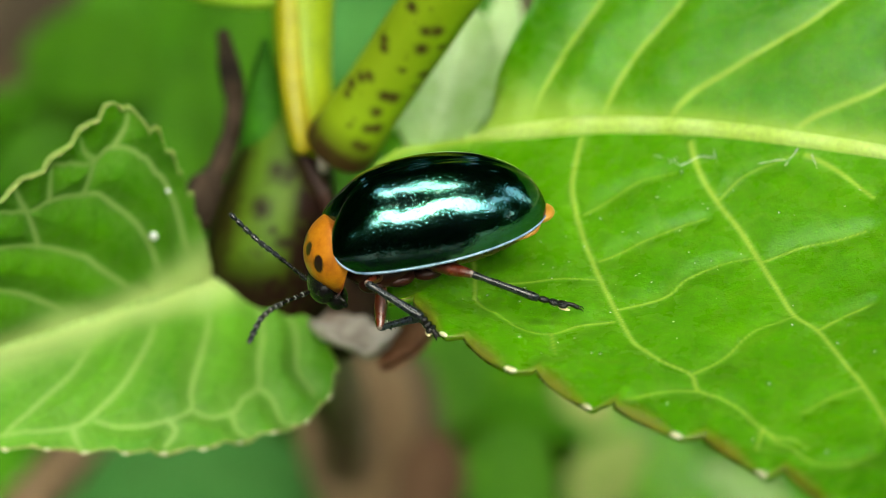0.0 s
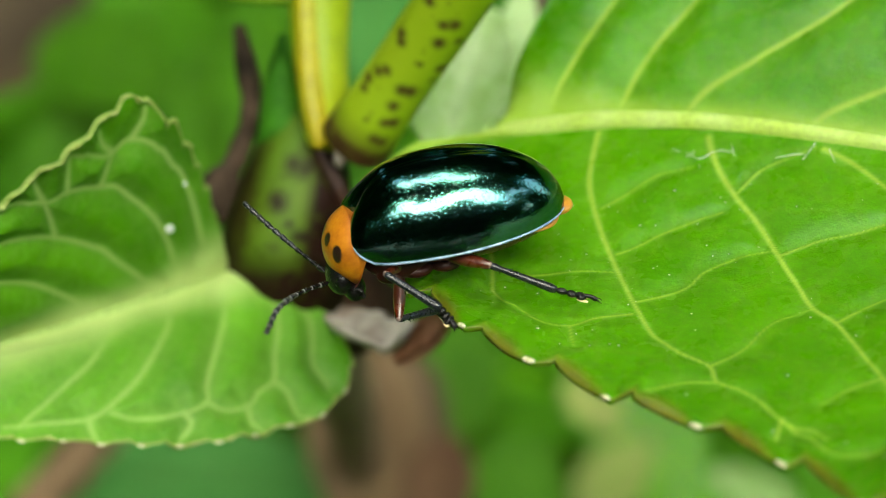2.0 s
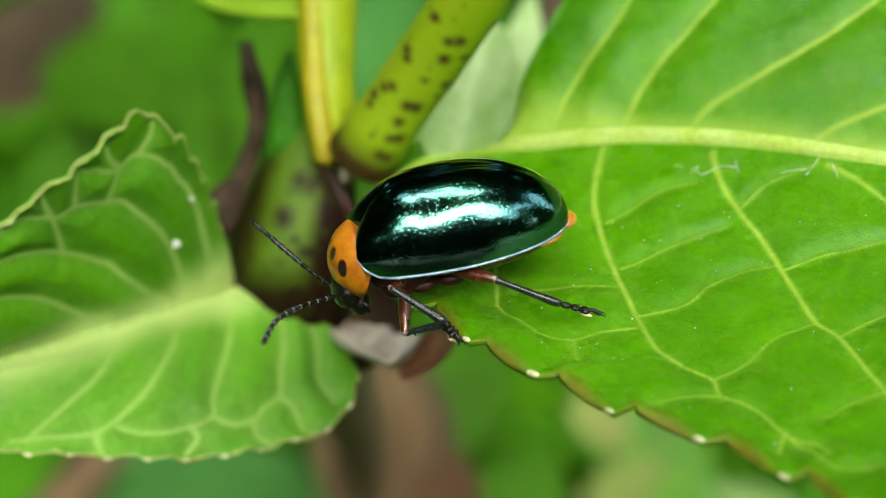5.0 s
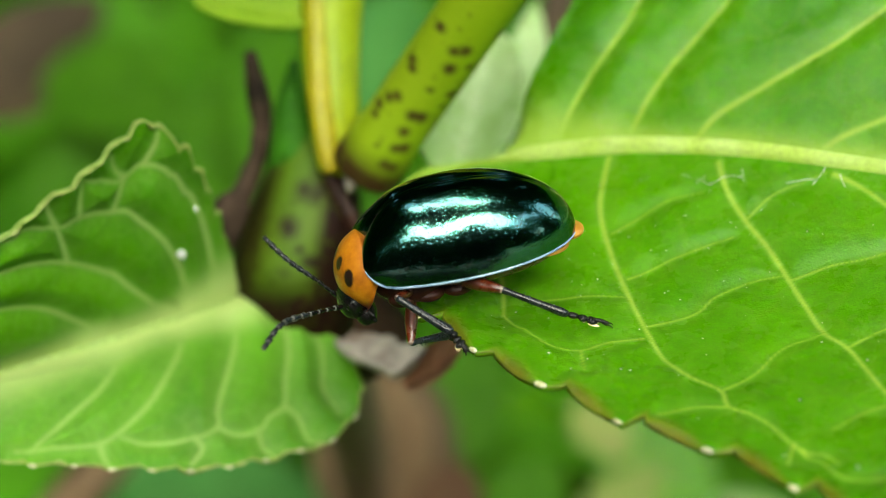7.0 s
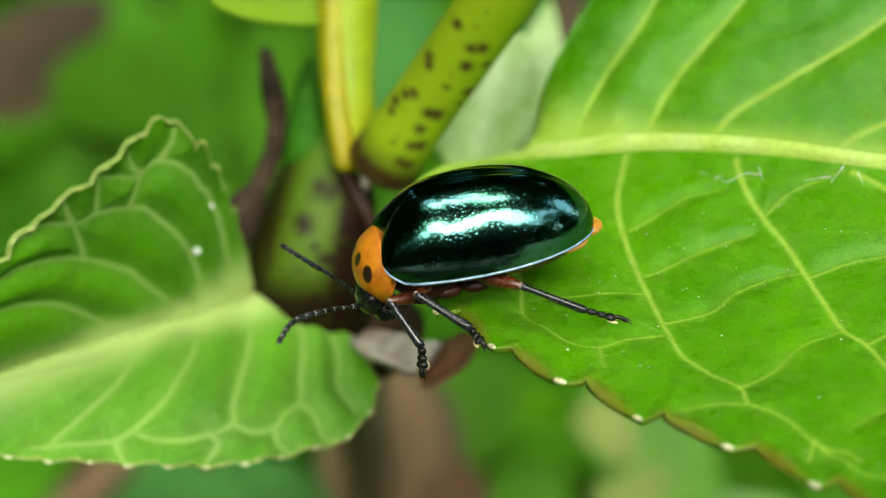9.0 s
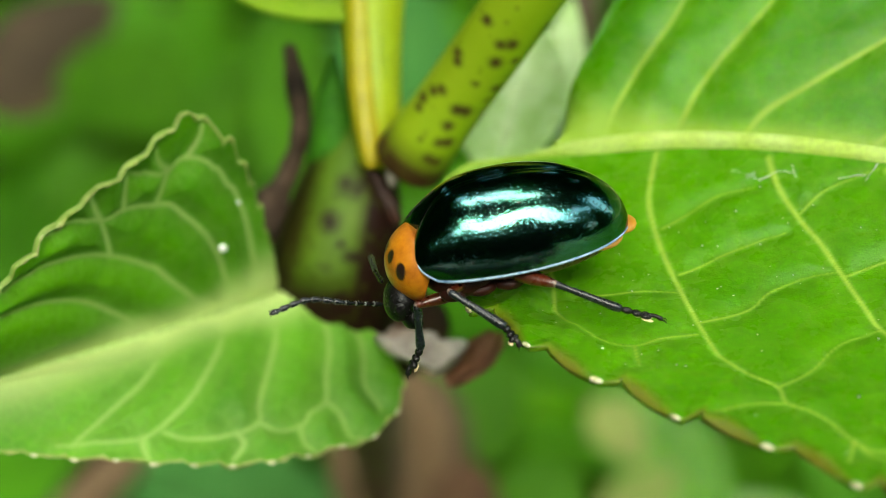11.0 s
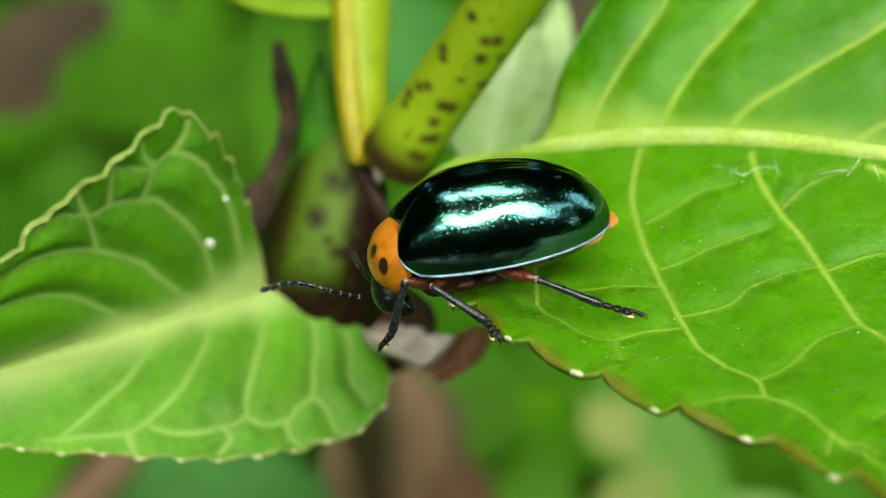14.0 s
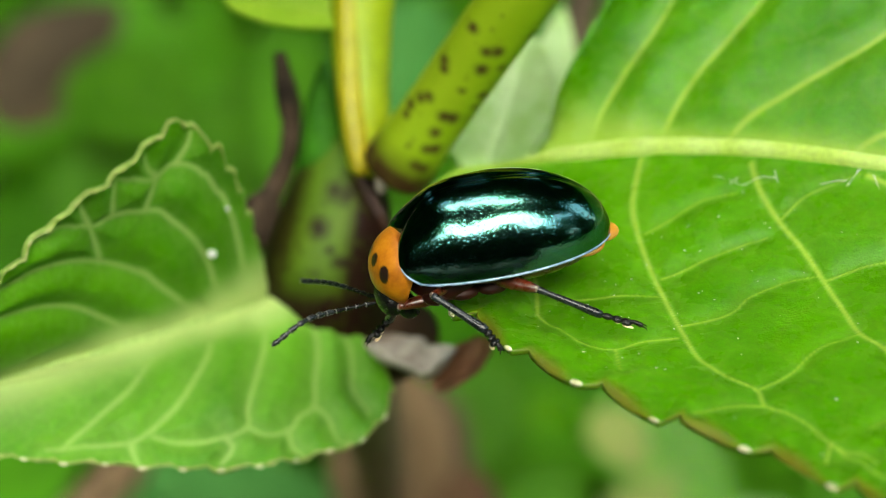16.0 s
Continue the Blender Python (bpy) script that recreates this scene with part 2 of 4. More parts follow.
def half_blade(mid, edge, n, m, sag, count, depth, phase, lines, fine, widths, relief, curl, quilt, seed, band=0.0, strength=1.0, pillow=0.0, cell=0.6, brown=0.0, halo=0.0, rim=0.8):
    """One half of a blade from its midrib to its toothed margin."""
    A, E = spline(mid, n), spline(edge, n)
    s = np.linspace(0, 1, n)
    v = np.linspace(0, 1, m) ** 0.85
    out = E - A
    out /= np.linalg.norm(out, axis=1)[:, None] + 1e-9
    jag = out * teeth(s, count, depth, phase)[:, None] * (np.clip(np.minimum(s, 1 - s) * 14, 0, 1) * np.clip(np.linalg.norm(E - A, axis=1) / 5, 0, 1))[:, None]
    G = A[:, None] * (1 - v)[None, :, None] + E[:, None] * v[None, :, None] + jag[:, None] * (v ** 9)[None, :, None]
    up = np.cross(np.gradient(G, axis=0), np.gradient(G, axis=1))
    up /= np.linalg.norm(up, axis=2)[:, :, None] + 1e-12
    up *= np.sign((up * V(0, -0.75, 0.66)).sum(2))[:, :, None] + 1e-9
    G = G + V(0, 0, sag) * (4 * v * (1 - v))[None, :, None]
    vein, near = vein_field(G, lines, widths[0])
    if fine:
        thin, close = vein_field(G, fine, widths[1])
        vein, near = np.maximum(0.9 * vein, 0.72 * thin), np.minimum(near, close)
    vein = np.maximum(vein * strength, halo * np.exp(-(near / (4 * widths[0])) ** 2))
    if band:
        off = np.linalg.norm(G - G[:, :1], axis=2)
        vein = np.maximum(vein, 0.85 * np.exp(-(off / (band * (1 + 2 * np.clip(1 - s / 0.35, 0, 1)))[:, None]) ** 2))
    puff = pillow * (1 - np.exp(-(near / cell) ** 2)) * np.clip(np.linalg.norm(E - A, axis=1) / 6.0, 0, 1)[:, None] * np.minimum(1, v * 5)[None, :]
    rim_off = np.linalg.norm(G - G[:, -1:], axis=2)
    bay = np.abs(np.sin(np.pi * ((s * count + phase + 0.19) % 1.0)))[:, None]
    rough = np.array([[smooth_noise(G[i, j], 0.22, seed) * 0.35 + smooth_noise(G[i, j], 0.7, seed) * 0.12 for j in range(m)] for i in range(n)])
    ridge = np.exp(-((1 - v) / 0.035) ** 2)
    G = G + up * (puff + relief * vein + quilt * rough * np.minimum(1, v * 6)[None, :] * np.clip(np.linalg.norm(E - A, axis=1) / 7.0, 0, 1)[:, None] ** 2 + curl * ridge[None, :] * np.clip(s * 6, 0, 1)[:, None])[:, :, None]
    if brown:
        G = G - up * (0.22 * bay * np.exp(-(rim_off / 0.22) ** 2))[:, :, None]
        edge_mask = np.clip(1.1 - rim_off / (0.08 + brown * bay), 0, 1) ** 1.2 * (0.25 + 0.7 * bay) * np.clip(s * 5 - 0.9, 0, 1)[:, None]
    else:
        edge_mask = np.exp(-(rim_off / 0.10) ** 2) * rim
    return G, vein, edge_mask


def sheet(G):
    n, m = G.shape[:2]
    idx = np.arange(n * m).reshape(n, m)
    f = np.stack([idx[:-1, :-1], idx[1:, :-1], idx[1:, 1:], idx[:-1, 1:]], -1).reshape(-1, 4)
    return G.reshape(-1, 3), f


def blade_part(name, halves, material, parent, thick, label):
    vs, fs, ve, ed, o = [], [], [], [], 0
    for G, vein, edge in halves:
        v, f = sheet(G)
        nrm = np.cross(v[f[:, 1]] - v[f[:, 0]], v[f[:, 3]] - v[f[:, 0]]).sum(0)
        if nrm @ V(0, -0.75, 0.66) < 0:
            f = f[:, ::-1]
        vs.append(v)
        fs.append(f + o)
        ve.append(vein.ravel())
        ed.append(edge.ravel())
        o += len(v)
    ob = part(name, (np.vstack(vs), np.vstack(fs)), material, parent, label, attrs={"vein": np.concatenate(ve), "edge": np.concatenate(ed)})
    mod = ob.modifiers.new("thickness", "SOLIDIFY")
    mod.thickness, mod.offset = thick * MM, -1.0
    return ob


def tooth_tips(parent, margin, count, phase, size, material, span):
    """A small cream gland on the point of each tooth."""
    n = len(margin)
    rnd = random.Random(7)
    for k in range(int(count) + 1):
        s = (k + 0.78 - phase) / count
        if not span[0] < s < span[1]:
            continue
        i = int(s * (n - 1))
        p = margin[i]
        d = margin[min(n - 1, i + 2)] - margin[max(0, i - 2)]
        d = d / (np.linalg.norm(d) + 1e-9)
        turn = Vector(d).to_track_quat("X", "Z").to_matrix()
        r = size * rnd.uniform(0.75, 1.2)
        part("tooth_tip", ball(p + V(0, -0.05, 0.04), (r * 1.6, r * 0.8, r * 0.7), 10, 7, turn), material, parent, "cream gland on a leaf tooth")


R_MID = [(-2.99, 12.1, -1.49), (-1.89, 12.27, -0.75), (-0.59, 12.13, -0.45), (1.12, 11.57, 0.2), (3.73, 10.54, 1.1), (6.41, 9.61, 1.91), (9.66, 8.21, 2.69), (12.08, 7.06, 3.11), (14.53, 5.85, 3.43), (17.06, 4.63, 3.67), (20.7, 2.8, 3.85)]
R_MIDU = [(1.60, 11.42, 0.38), (3.73, 10.54, 1.10), (6.41, 9.61, 1.91), (9.66, 8.21, 2.69), (12.08, 7.06, 3.11), (14.53, 5.85, 3.43), (17.06, 4.63, 3.67), (20.70, 2.80, 3.85)]
R_LOW = [(-3.24, 10.89, -1.14), (-3.37, 9.13, -0.85), (-2.63, 5.28, -0.09), (-1.98, 0.05, 0.61), (-0.8, -1.6, 0.8), (0.22, -3.14, 0.96), (1.88, -4.93, 1.11), (3.94, -6.51, 1.22), (6.1, -7.92, 1.3), (8.31, -9.5, 1.46), (10.5, -11.46, 1.81), (12.1, -13.58, 2.4), (14.42, -16.78, 3.77)]
R_UP = [(1.58, 11.47, 0.4), (2.03, 12.07, 0.87), (2.68, 13.85, 2.71), (4.2, 16.47, 4.34), (5.86, 19.4, 6.27), (8.86, 21.74, 8.53), (13.82, 22.25, 10.71), (19.91, 19.96, 12.06), (24.59, 14.84, 11.54)]
big_leaf = thing("leaf", R_MID[0], "bright green toothed leaf with pale yellow veins under the beetle", "leaf")
low = half_blade(R_MID, R_LOW, 330, 190, -1.0, 11.04, 0.74, 0.07,
                 [((0.381, 0.044), (0.409, 0.206), (0.431, 0.294), (0.469, 0.4), (0.506, 0.494), (0.541, 0.581), (0.578, 0.669), (0.612, 0.744), (0.647, 0.781), (0.684, 0.794), (0.7, 0.838), (0.744, 0.85), (0.775, 0.881), (0.825, 0.888)), ((0.559, 0.044), (0.591, 0.138), (0.631, 0.219), (0.675, 0.294), (0.716, 0.381), (0.747, 0.45), (0.775, 0.512), (0.806, 0.538), (0.847, 0.606), (0.881, 0.662), (0.916, 0.75)), ((0.734, 0.038), (0.781, 0.069), (0.841, 0.131)), ((0.225, 0.219), (0.297, 0.462), (0.366, 0.675), (0.409, 0.806))],
                 [((0.519, 0.5), (0.544, 0.438), (0.569, 0.369), (0.625, 0.275)), ((0.462, 0.35), (0.484, 0.275), (0.516, 0.188), (0.556, 0.15)), ((0.575, 0.65), (0.619, 0.556), (0.634, 0.481), (0.669, 0.406), (0.709, 0.362)), ((0.716, 0.375), (0.759, 0.312), (0.803, 0.269), (0.841, 0.225)), ((0.578, 0.694), (0.547, 0.744), (0.522, 0.806), (0.491, 0.831), (0.459, 0.825)), ((0.684, 0.794), (0.712, 0.7), (0.734, 0.594), (0.775, 0.512)), ((0.806, 0.538), (0.828, 0.488), (0.869, 0.412)), ((0.872, 0.656), (0.838, 0.719), (0.809, 0.8)), ((0.775, 0.881), (0.831, 0.919), (0.9, 0.825)), ((0.416, 0.7), (0.478, 0.612), (0.531, 0.569)), ((0.522, 0.806), (0.531, 0.844), (0.541, 0.888)), ((0.631, 0.219), (0.656, 0.131), (0.697, 0.069), (0.725, 0.031)), ((0.409, 0.806), (0.434, 0.819), (0.459, 0.825)), ((0.7, 0.838), (0.666, 0.881), (0.634, 0.956)), ((0.775, 0.875), (0.775, 0.944))],
                 (0.18, 0.085), 0.03, 0.10, 0.5, 3.0, 0.22, pillow=0.14, cell=0.7, brown=0.8, halo=0.06)
upr = half_blade(R_MIDU, R_UP, 260, 170, 0.4, 9.0, 0.12, 0.1,
                 [((0.119, 0.112), (0.162, 0.325), (0.222, 0.462), (0.278, 0.512), (0.322, 0.562), (0.362, 0.631)), ((0.266, 0.056), (0.325, 0.212), (0.384, 0.306), (0.462, 0.406), (0.512, 0.481)), ((0.397, 0.025), (0.453, 0.106), (0.55, 0.188), (0.65, 0.281), (0.712, 0.362), (0.762, 0.431)), ((0.628, 0.006), (0.675, 0.062), (0.744, 0.112), (0.784, 0.144), (0.844, 0.219))],
                 [], (0.26, 0.1), -0.03, 0.1, 0.7, 9.0, 0.9, 0.8, pillow=0.20, cell=1.0, halo=0.10, rim=0.2)
blade_part("blade", [low, upr], M_LEAF, big_leaf, 0.22, "glossy green blade with a raised net of veins")
rib = spline(R_MID, 80)
part("midrib", tube(rib[12:] + V(0, 0, -0.03), np.interp(np.linspace(0, 1, 68), [0, 0.1, 0.22, 1], [0.05, 0.42, 0.52, 0.34]), 16, 0.7), M_VEIN, big_leaf, "thick pale yellow-green midrib")
wave = np.abs(np.sin(np.pi * ((np.linspace(0, 1, 330) * 11.04 + 0.07 + 0.19) % 1.0)))
part("margin", tube(low[0][70:, -1] + np.stack([0 * wave, 0.02 * wave, -0.03 - 0.05 * wave], 1)[70:], (0.02 + 0.02 * wave)[70:], 10), M_RIM, big_leaf, "thickened brownish leaf margin")
tooth_tips(big_leaf, low[0][:, -1], 11.04, 0.07, 0.16, M_HYDA, (0.3, 0.98))

L_MID = [(-10.45, 12.40, -7.85), (-12.43, 10.81, -7.58), (-14.68, 9.03, -7.26), (-16.82, 7.32, -6.98), (-18.89, 5.73, -6.66), (-21.83, 3.47, -6.21)]
L_LOW = [(-10.07, 12.45, -7.95), (-8.74, 11.99, -8.35), (-6.89, 11.25, -8.95), (-5.59, 10.15, -9.51), (-4.94, 8.26, -10.13), (-5.24, 6.54, -10.50), (-6.51, 5.06, -10.59), (-8.38, 4.04, -10.44), (-10.44, 3.09, -10.23), (-12.72, 2.52, -9.88), (-15.00, 2.23, -9.46), (-17.24, 1.91, -9.05), (-19.68, 1.61, -8.59), (-23.43, 1.43, -7.81)]
L_UP = [(-10.63, 12.34, -7.57), (-10.82, 11.81, -5.18), (-11.17, 11.12, -2.5), (-11.58, 10.51, -0.23), (-12.16, 9.87, 1.64), (-12.88, 9.37, 2.85), (-13.6, 8.98, 3.51), (-14.6, 7.81, 3.07), (-15.69, 6.48, 2.4), (-16.66, 5.45, 1.98), (-17.41, 4.72, 1.63), (-19.14, 3.04, 0.65), (-21.14, 1.17, -0.96)]
small_leaf = thing("leaf", L_MID[0], "folded young green leaf with a quilted surface and toothed margin", "leaf")
llow = half_blade(L_MID, L_LOW, 260, 170, 0.5, 18.0, 0.24, 0.1,
                  [((0.453, 0.038), (0.584, 0.288), (0.703, 0.55), (0.775, 0.762), (0.809, 0.881)), ((0.291, 0.081), (0.459, 0.35), (0.541, 0.494), (0.622, 0.656), (0.7, 0.825), (0.766, 0.862), (0.834, 0.906)), ((0.225, 0.306), (0.334, 0.419), (0.412, 0.544), (0.466, 0.669), (0.494, 0.762), (0.541, 0.8), (0.619, 0.819), (0.656, 0.775)), ((0.156, 0.588), (0.297, 0.644), (0.366, 0.756), (0.403, 0.775), (0.444, 0.838), (0.481, 0.831), (0.494, 0.762)), ((0.366, 0.756), (0.369, 0.831), (0.391, 0.95), (0.381, 0.994)), ((0.166, 0.819), (0.281, 0.812), (0.316, 0.931)), ((0.541, 0.8), (0.547, 0.875), (0.581, 0.956)), ((0.444, 0.838), (0.462, 0.931), (0.459, 0.981)), ((0.7, 0.825), (0.706, 0.912), (0.706, 0.988))],
                  [], (0.30, 0.1), 0.0, 0.03, 0.35, 5.0, 1.5, 0.30, pillow=0.36, cell=0.8, halo=0.10)
lupr = half_blade(L_MID, L_UP, 240, 160, -0.3, 16.0, 0.45, 0.3,
                  [((0.278, 0.075), (0.388, 0.212), (0.478, 0.306), (0.572, 0.431), (0.691, 0.619), (0.788, 0.75), (0.878, 0.844), (0.931, 0.881)), ((0.225, 0.212), (0.297, 0.431), (0.362, 0.531), (0.409, 0.569), (0.475, 0.606), (0.544, 0.662), (0.641, 0.775), (0.697, 0.806), (0.762, 0.919), (0.822, 0.962)), ((0.162, 0.606), (0.234, 0.788), (0.316, 0.856), (0.369, 0.856), (0.434, 0.862), (0.488, 0.831), (0.525, 0.781), (0.572, 0.831), (0.644, 0.95)), ((0.547, 0.094), (0.628, 0.219), (0.709, 0.362), (0.788, 0.488), (0.872, 0.606), (0.941, 0.706)), ((0.488, 0.831), (0.469, 0.925), (0.469, 0.975)), ((0.544, 0.662), (0.534, 0.719), (0.525, 0.781)), ((0.641, 0.775), (0.644, 0.856), (0.644, 0.95)), ((0.525, 0.781), (0.556, 0.862), (0.572, 0.938)), ((0.697, 0.806), (0.719, 0.912), (0.725, 0.969)), ((0.659, 0.569), (0.678, 0.688), (0.697, 0.806))],
                  [], (0.24, 0.1), 0.0, 0.03, 0.25, 6.0, 1.1, 0.42, pillow=0.38, cell=0.9, halo=0.05)
blade_part("blade", [llow, lupr], M_LEAF_L, small_leaf, 0.22, "quilted green blade with sunken pale veins")
rib = spline(L_MID, 60)
part("midrib", tube(rib[2:] + V(0, 0, -0.32), np.linspace(0.6, 0.45, 58), 14, 0.5), M_RIBPALE, small_leaf, "broad pale midrib")
part("margin", tube(llow[0][10:, -1] + V(0, 0, -0.03), 0.015 + 0.09 * np.sin(np.arange(250) * 0.19) ** 2 * np.sin(np.arange(250) * 0.47) ** 2, 8), M_RIM_G, small_leaf, "pale bumpy leaf margin")
part("margin", tube(lupr[0][70:, -1], 0.015 + 0.11 * np.sin(np.arange(170) * 0.17) ** 2 * np.sin(np.arange(170) * 0.43) ** 2, 8), M_RIM_G, small_leaf, "pale bumpy leaf margin")
tooth_tips(small_leaf, llow[0][:, -1], 18.0, 0.1, 0.13, M_HYDA, (0.3, 0.98))
tooth_tips(small_leaf, lupr[0][:, -1], 16.0, 0.3, 0.10, M_RIM_G, (0.4, 0.98))

# ---- cobweb, dust and a dew drop on the leaves ----
M_WEB = plain("cobweb_white", (0.6, 0.6, 0.55), (0.85, 0.85, 0.8), 3.0, 0.6, 0.01, 0.3)
web = thing("cobweb", (9.42, 6.40, 2.22), "torn white cobweb threads on the leaf", "cobweb")
for line in ([(8.50, 7.07, 2.08), (9.13, 6.54, 2.17), (9.48, 6.15, 2.18), (9.94, 6.35, 2.35), (10.32, 6.38, 2.46), (10.75, 6.16, 2.53)], [(9.04, 6.37, 2.11), (9.36, 6.64, 2.25)], [(10.78, 6.59, 2.63), (10.82, 5.91, 2.48)], [(13.88, 5.71, 3.22), (13.51, 5.21, 3.00), (12.92, 4.60, 2.70)], [(12.35, 5.35, 2.74), (13.37, 5.29, 2.98)], [(14.38, 5.23, 3.22), (14.44, 4.50, 3.04)]):
    P = spline(line, 60)
    P = P + np.array([[0.05 * smooth_noise(p, 3.0, 1.0), 0.05 * smooth_noise(p, 3.0, 5.0), 0.06 + 0.05 * smooth_noise(p, 2.0, 8.0)] for p in P])
    part("thread", tube(P, np.array([0.015 + 0.012 * smooth_noise(p, 4.0, 3.0) for p in P]), 6), M_WEB, web)
rnd = random.Random(4)
bits = []
for k in range(95):
    i, j = rnd.randrange(110, 320), rnd.randrange(15, 175)
    r = rnd.uniform(0.010, 0.034)
    bits.append(ball(low[0][i, j] + V(0, 0, 0.03), (r * rnd.uniform(0.8, 2.0), r, r * 0.6), 7, 5))
v, f, _ = joined(*bits)
tagged(new("dust_specks", mesh_of(v, f, M_WEB)), "tiny white specks of dust on the leaf", "dust", kind="stuff")
# whitish base colour carries the bright glint of the drops
mw = Mat("water_drop")
mw.put("Base Color", (0.85, 0.9, 0.8)).put("Roughness", 0.12).put("Transmission Weight", 0.35).put("IOR", 1.33)
for at, r in (((-12.63, 9.75, -3.67), 0.19), ((-11.83, 10.07, -1.53), 0.10)):
    drop = tagged(new("dew_drop", mesh_of(ball((0, 0, 0), (r, r * 0.8, r), 16, 10)[0], ball((0, 0, 0), r, 16, 10)[1], mw.m)), "small dew drop clinging to the leaf, its glint coloured whitish", "water drop", "dew drops")
    drop.location = V(*at) * MM

# ---- stems and node ----
def spots_on(verts, centres):
    """A mask of brown flecks: (x, y, z, radius) each."""
    mask = np.zeros(len(verts))
    for x, y, z, r in centres:
        d = np.linalg.norm((verts - V(x, y, z)) * V(1, 0.6, 1), axis=1)
        mask = np.maximum(mask, np.clip(1.6 - d / r, 0, 1))
    return mask


plant = thing("plant_stem", (-8.16, 13.18, -10.00), "green and yellow plant stem with brown spots", "plant")
P = spline([(2.68, 13.4, 10.43), (0.16, 13.74, 6.22), (-2.4, 14.2, 1.84), (-3.77, 14.14, -0.33), (-4.66, 14.37, -1.92)], 120)
pet = tube(P, np.linspace(1.50, 1.50, 120) + 0.16 * np.exp(-((np.arange(120) - 119) / 14.0) ** 2), 48)
pm = spots_on(pet[0], [(-2.55, 13.15, 4.12, 0.23), (-2.55, 12.97, 3.83, 0.21), (-0.72, 12.34, 4.92, 0.21), (-0.24, 12.34, 4.94, 0.25), (-0.89, 12.4, 4.03, 0.26), (-1.74, 12.48, 2.96, 0.15), (-0.8, 12.9, 2.54, 0.21), (-0.03, 12.72, 3.97, 0.17), (-3.59, 13.22, 2.27, 0.21), (-3.23, 12.95, 2.45, 0.21), (-4.03, 13.5, 1.81, 0.21), (-4.19, 13.39, 1.39, 0.17), (-2.51, 12.59, 1.63, 0.26), (-2.12, 12.64, 1.51, 0.28), (-2.89, 12.65, 0.83, 0.23), (-3.28, 12.72, 0.02, 0.21), (-2.89, 12.8, -0.03, 0.25), (-3.8, 12.78, -0.77, 0.28), (-3.46, 12.88, -1.01, 0.28), (-1.31, 12.77, 5.86, 0.21), (1.3, 13.17, 5.39, 0.25), (-2.26, 13.66, -1.96, 0.21), (-4.07, 12.83, 0.15, 0.13), (-1.19, 12.91, 1.95, 0.13)])
along = np.concatenate([np.repeat(np.linspace(0, 1, 120), 48), [0, 1]])
rimm = np.clip((along - 0.86) / 0.09, 0, 1) ** 1.5
part("petiole", pet, M_PETIOLE, plant, "yellow-green leaf stalk with brown flecks", attrs={"spot": np.maximum(pm, rimm)})
part("stem", tube(spline([(-6.4, 20.88, 5.46), (-6.42, 18.49, 2.06), (-6.27, 16.68, -0.18), (-5.92, 15.24, -2.58)], 60), np.linspace(1.25, 0.85, 60), 32, 1.28), M_STEM, plant, "yellow-green stem")
part("stem_ridge", tube(spline([(-7.01, 20.13, 5.8), (-6.92, 17.77, 2.43), (-6.75, 15.97, 0.21), (-6.3, 14.21, -2.13)], 60), np.interp(np.linspace(0, 1, 60), [0, 0.6, 0.9, 1], [0.50, 0.50, 0.42, 0.3]), 28, 1.25), M_STEM2, plant, "orange-yellow ridge along the stem")
# dark mass on the woody stem, put in for the shade behind the bract
part("base_shade", tube(spline([(-8.1, 14.37, -9.9), (-6.23, 14.23, -10.98), (-4.75, 15.12, -12.34), (-3.81, 15.66, -14.18)], 60), np.interp(np.linspace(0, 1, 60), [0, 0.4, 0.7, 1], [2.2, 2.5, 2.2, 0.6]), 28), M_BASE_SHADE, plant, "dark red-brown woody mass standing in for shade behind the bract")
P = spline([(-7.04, 17.75, -2.60), (-7.39, 16.18, -3.98), (-7.70, 14.71, -5.55), (-8.11, 13.75, -7.45), (-8.05, 13.18, -10.00), (-7.49, 12.81, -13.14)], 140)
rad = np.interp(np.linspace(0, 1, 140), [0, 0.08, 0.2, 0.32, 0.5, 0.7, 1], [1.5, 1.9, 2.35, 2.7, 3.0, 2.9, 2.4])
nod = tube(P, rad, 48)
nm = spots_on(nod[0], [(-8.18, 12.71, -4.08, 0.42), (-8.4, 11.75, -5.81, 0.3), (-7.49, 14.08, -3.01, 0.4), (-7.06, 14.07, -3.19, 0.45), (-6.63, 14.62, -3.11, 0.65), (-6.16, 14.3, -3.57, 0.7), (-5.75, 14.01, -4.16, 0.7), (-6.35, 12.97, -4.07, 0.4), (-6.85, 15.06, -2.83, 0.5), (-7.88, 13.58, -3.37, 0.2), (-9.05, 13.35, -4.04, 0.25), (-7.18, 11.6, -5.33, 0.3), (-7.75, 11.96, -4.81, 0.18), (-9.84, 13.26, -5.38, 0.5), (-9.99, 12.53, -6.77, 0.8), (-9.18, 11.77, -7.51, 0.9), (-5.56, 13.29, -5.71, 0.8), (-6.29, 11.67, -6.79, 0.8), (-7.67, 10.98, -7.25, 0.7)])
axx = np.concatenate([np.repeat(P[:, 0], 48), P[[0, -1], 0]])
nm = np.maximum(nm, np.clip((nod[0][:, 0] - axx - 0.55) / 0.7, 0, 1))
# red-brown base, with the shading there darkened into the colour
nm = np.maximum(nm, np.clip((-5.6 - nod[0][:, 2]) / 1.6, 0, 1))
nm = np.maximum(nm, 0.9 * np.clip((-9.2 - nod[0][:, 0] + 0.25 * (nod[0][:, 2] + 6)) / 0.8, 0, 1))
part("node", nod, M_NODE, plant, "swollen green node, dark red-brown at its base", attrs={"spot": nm})
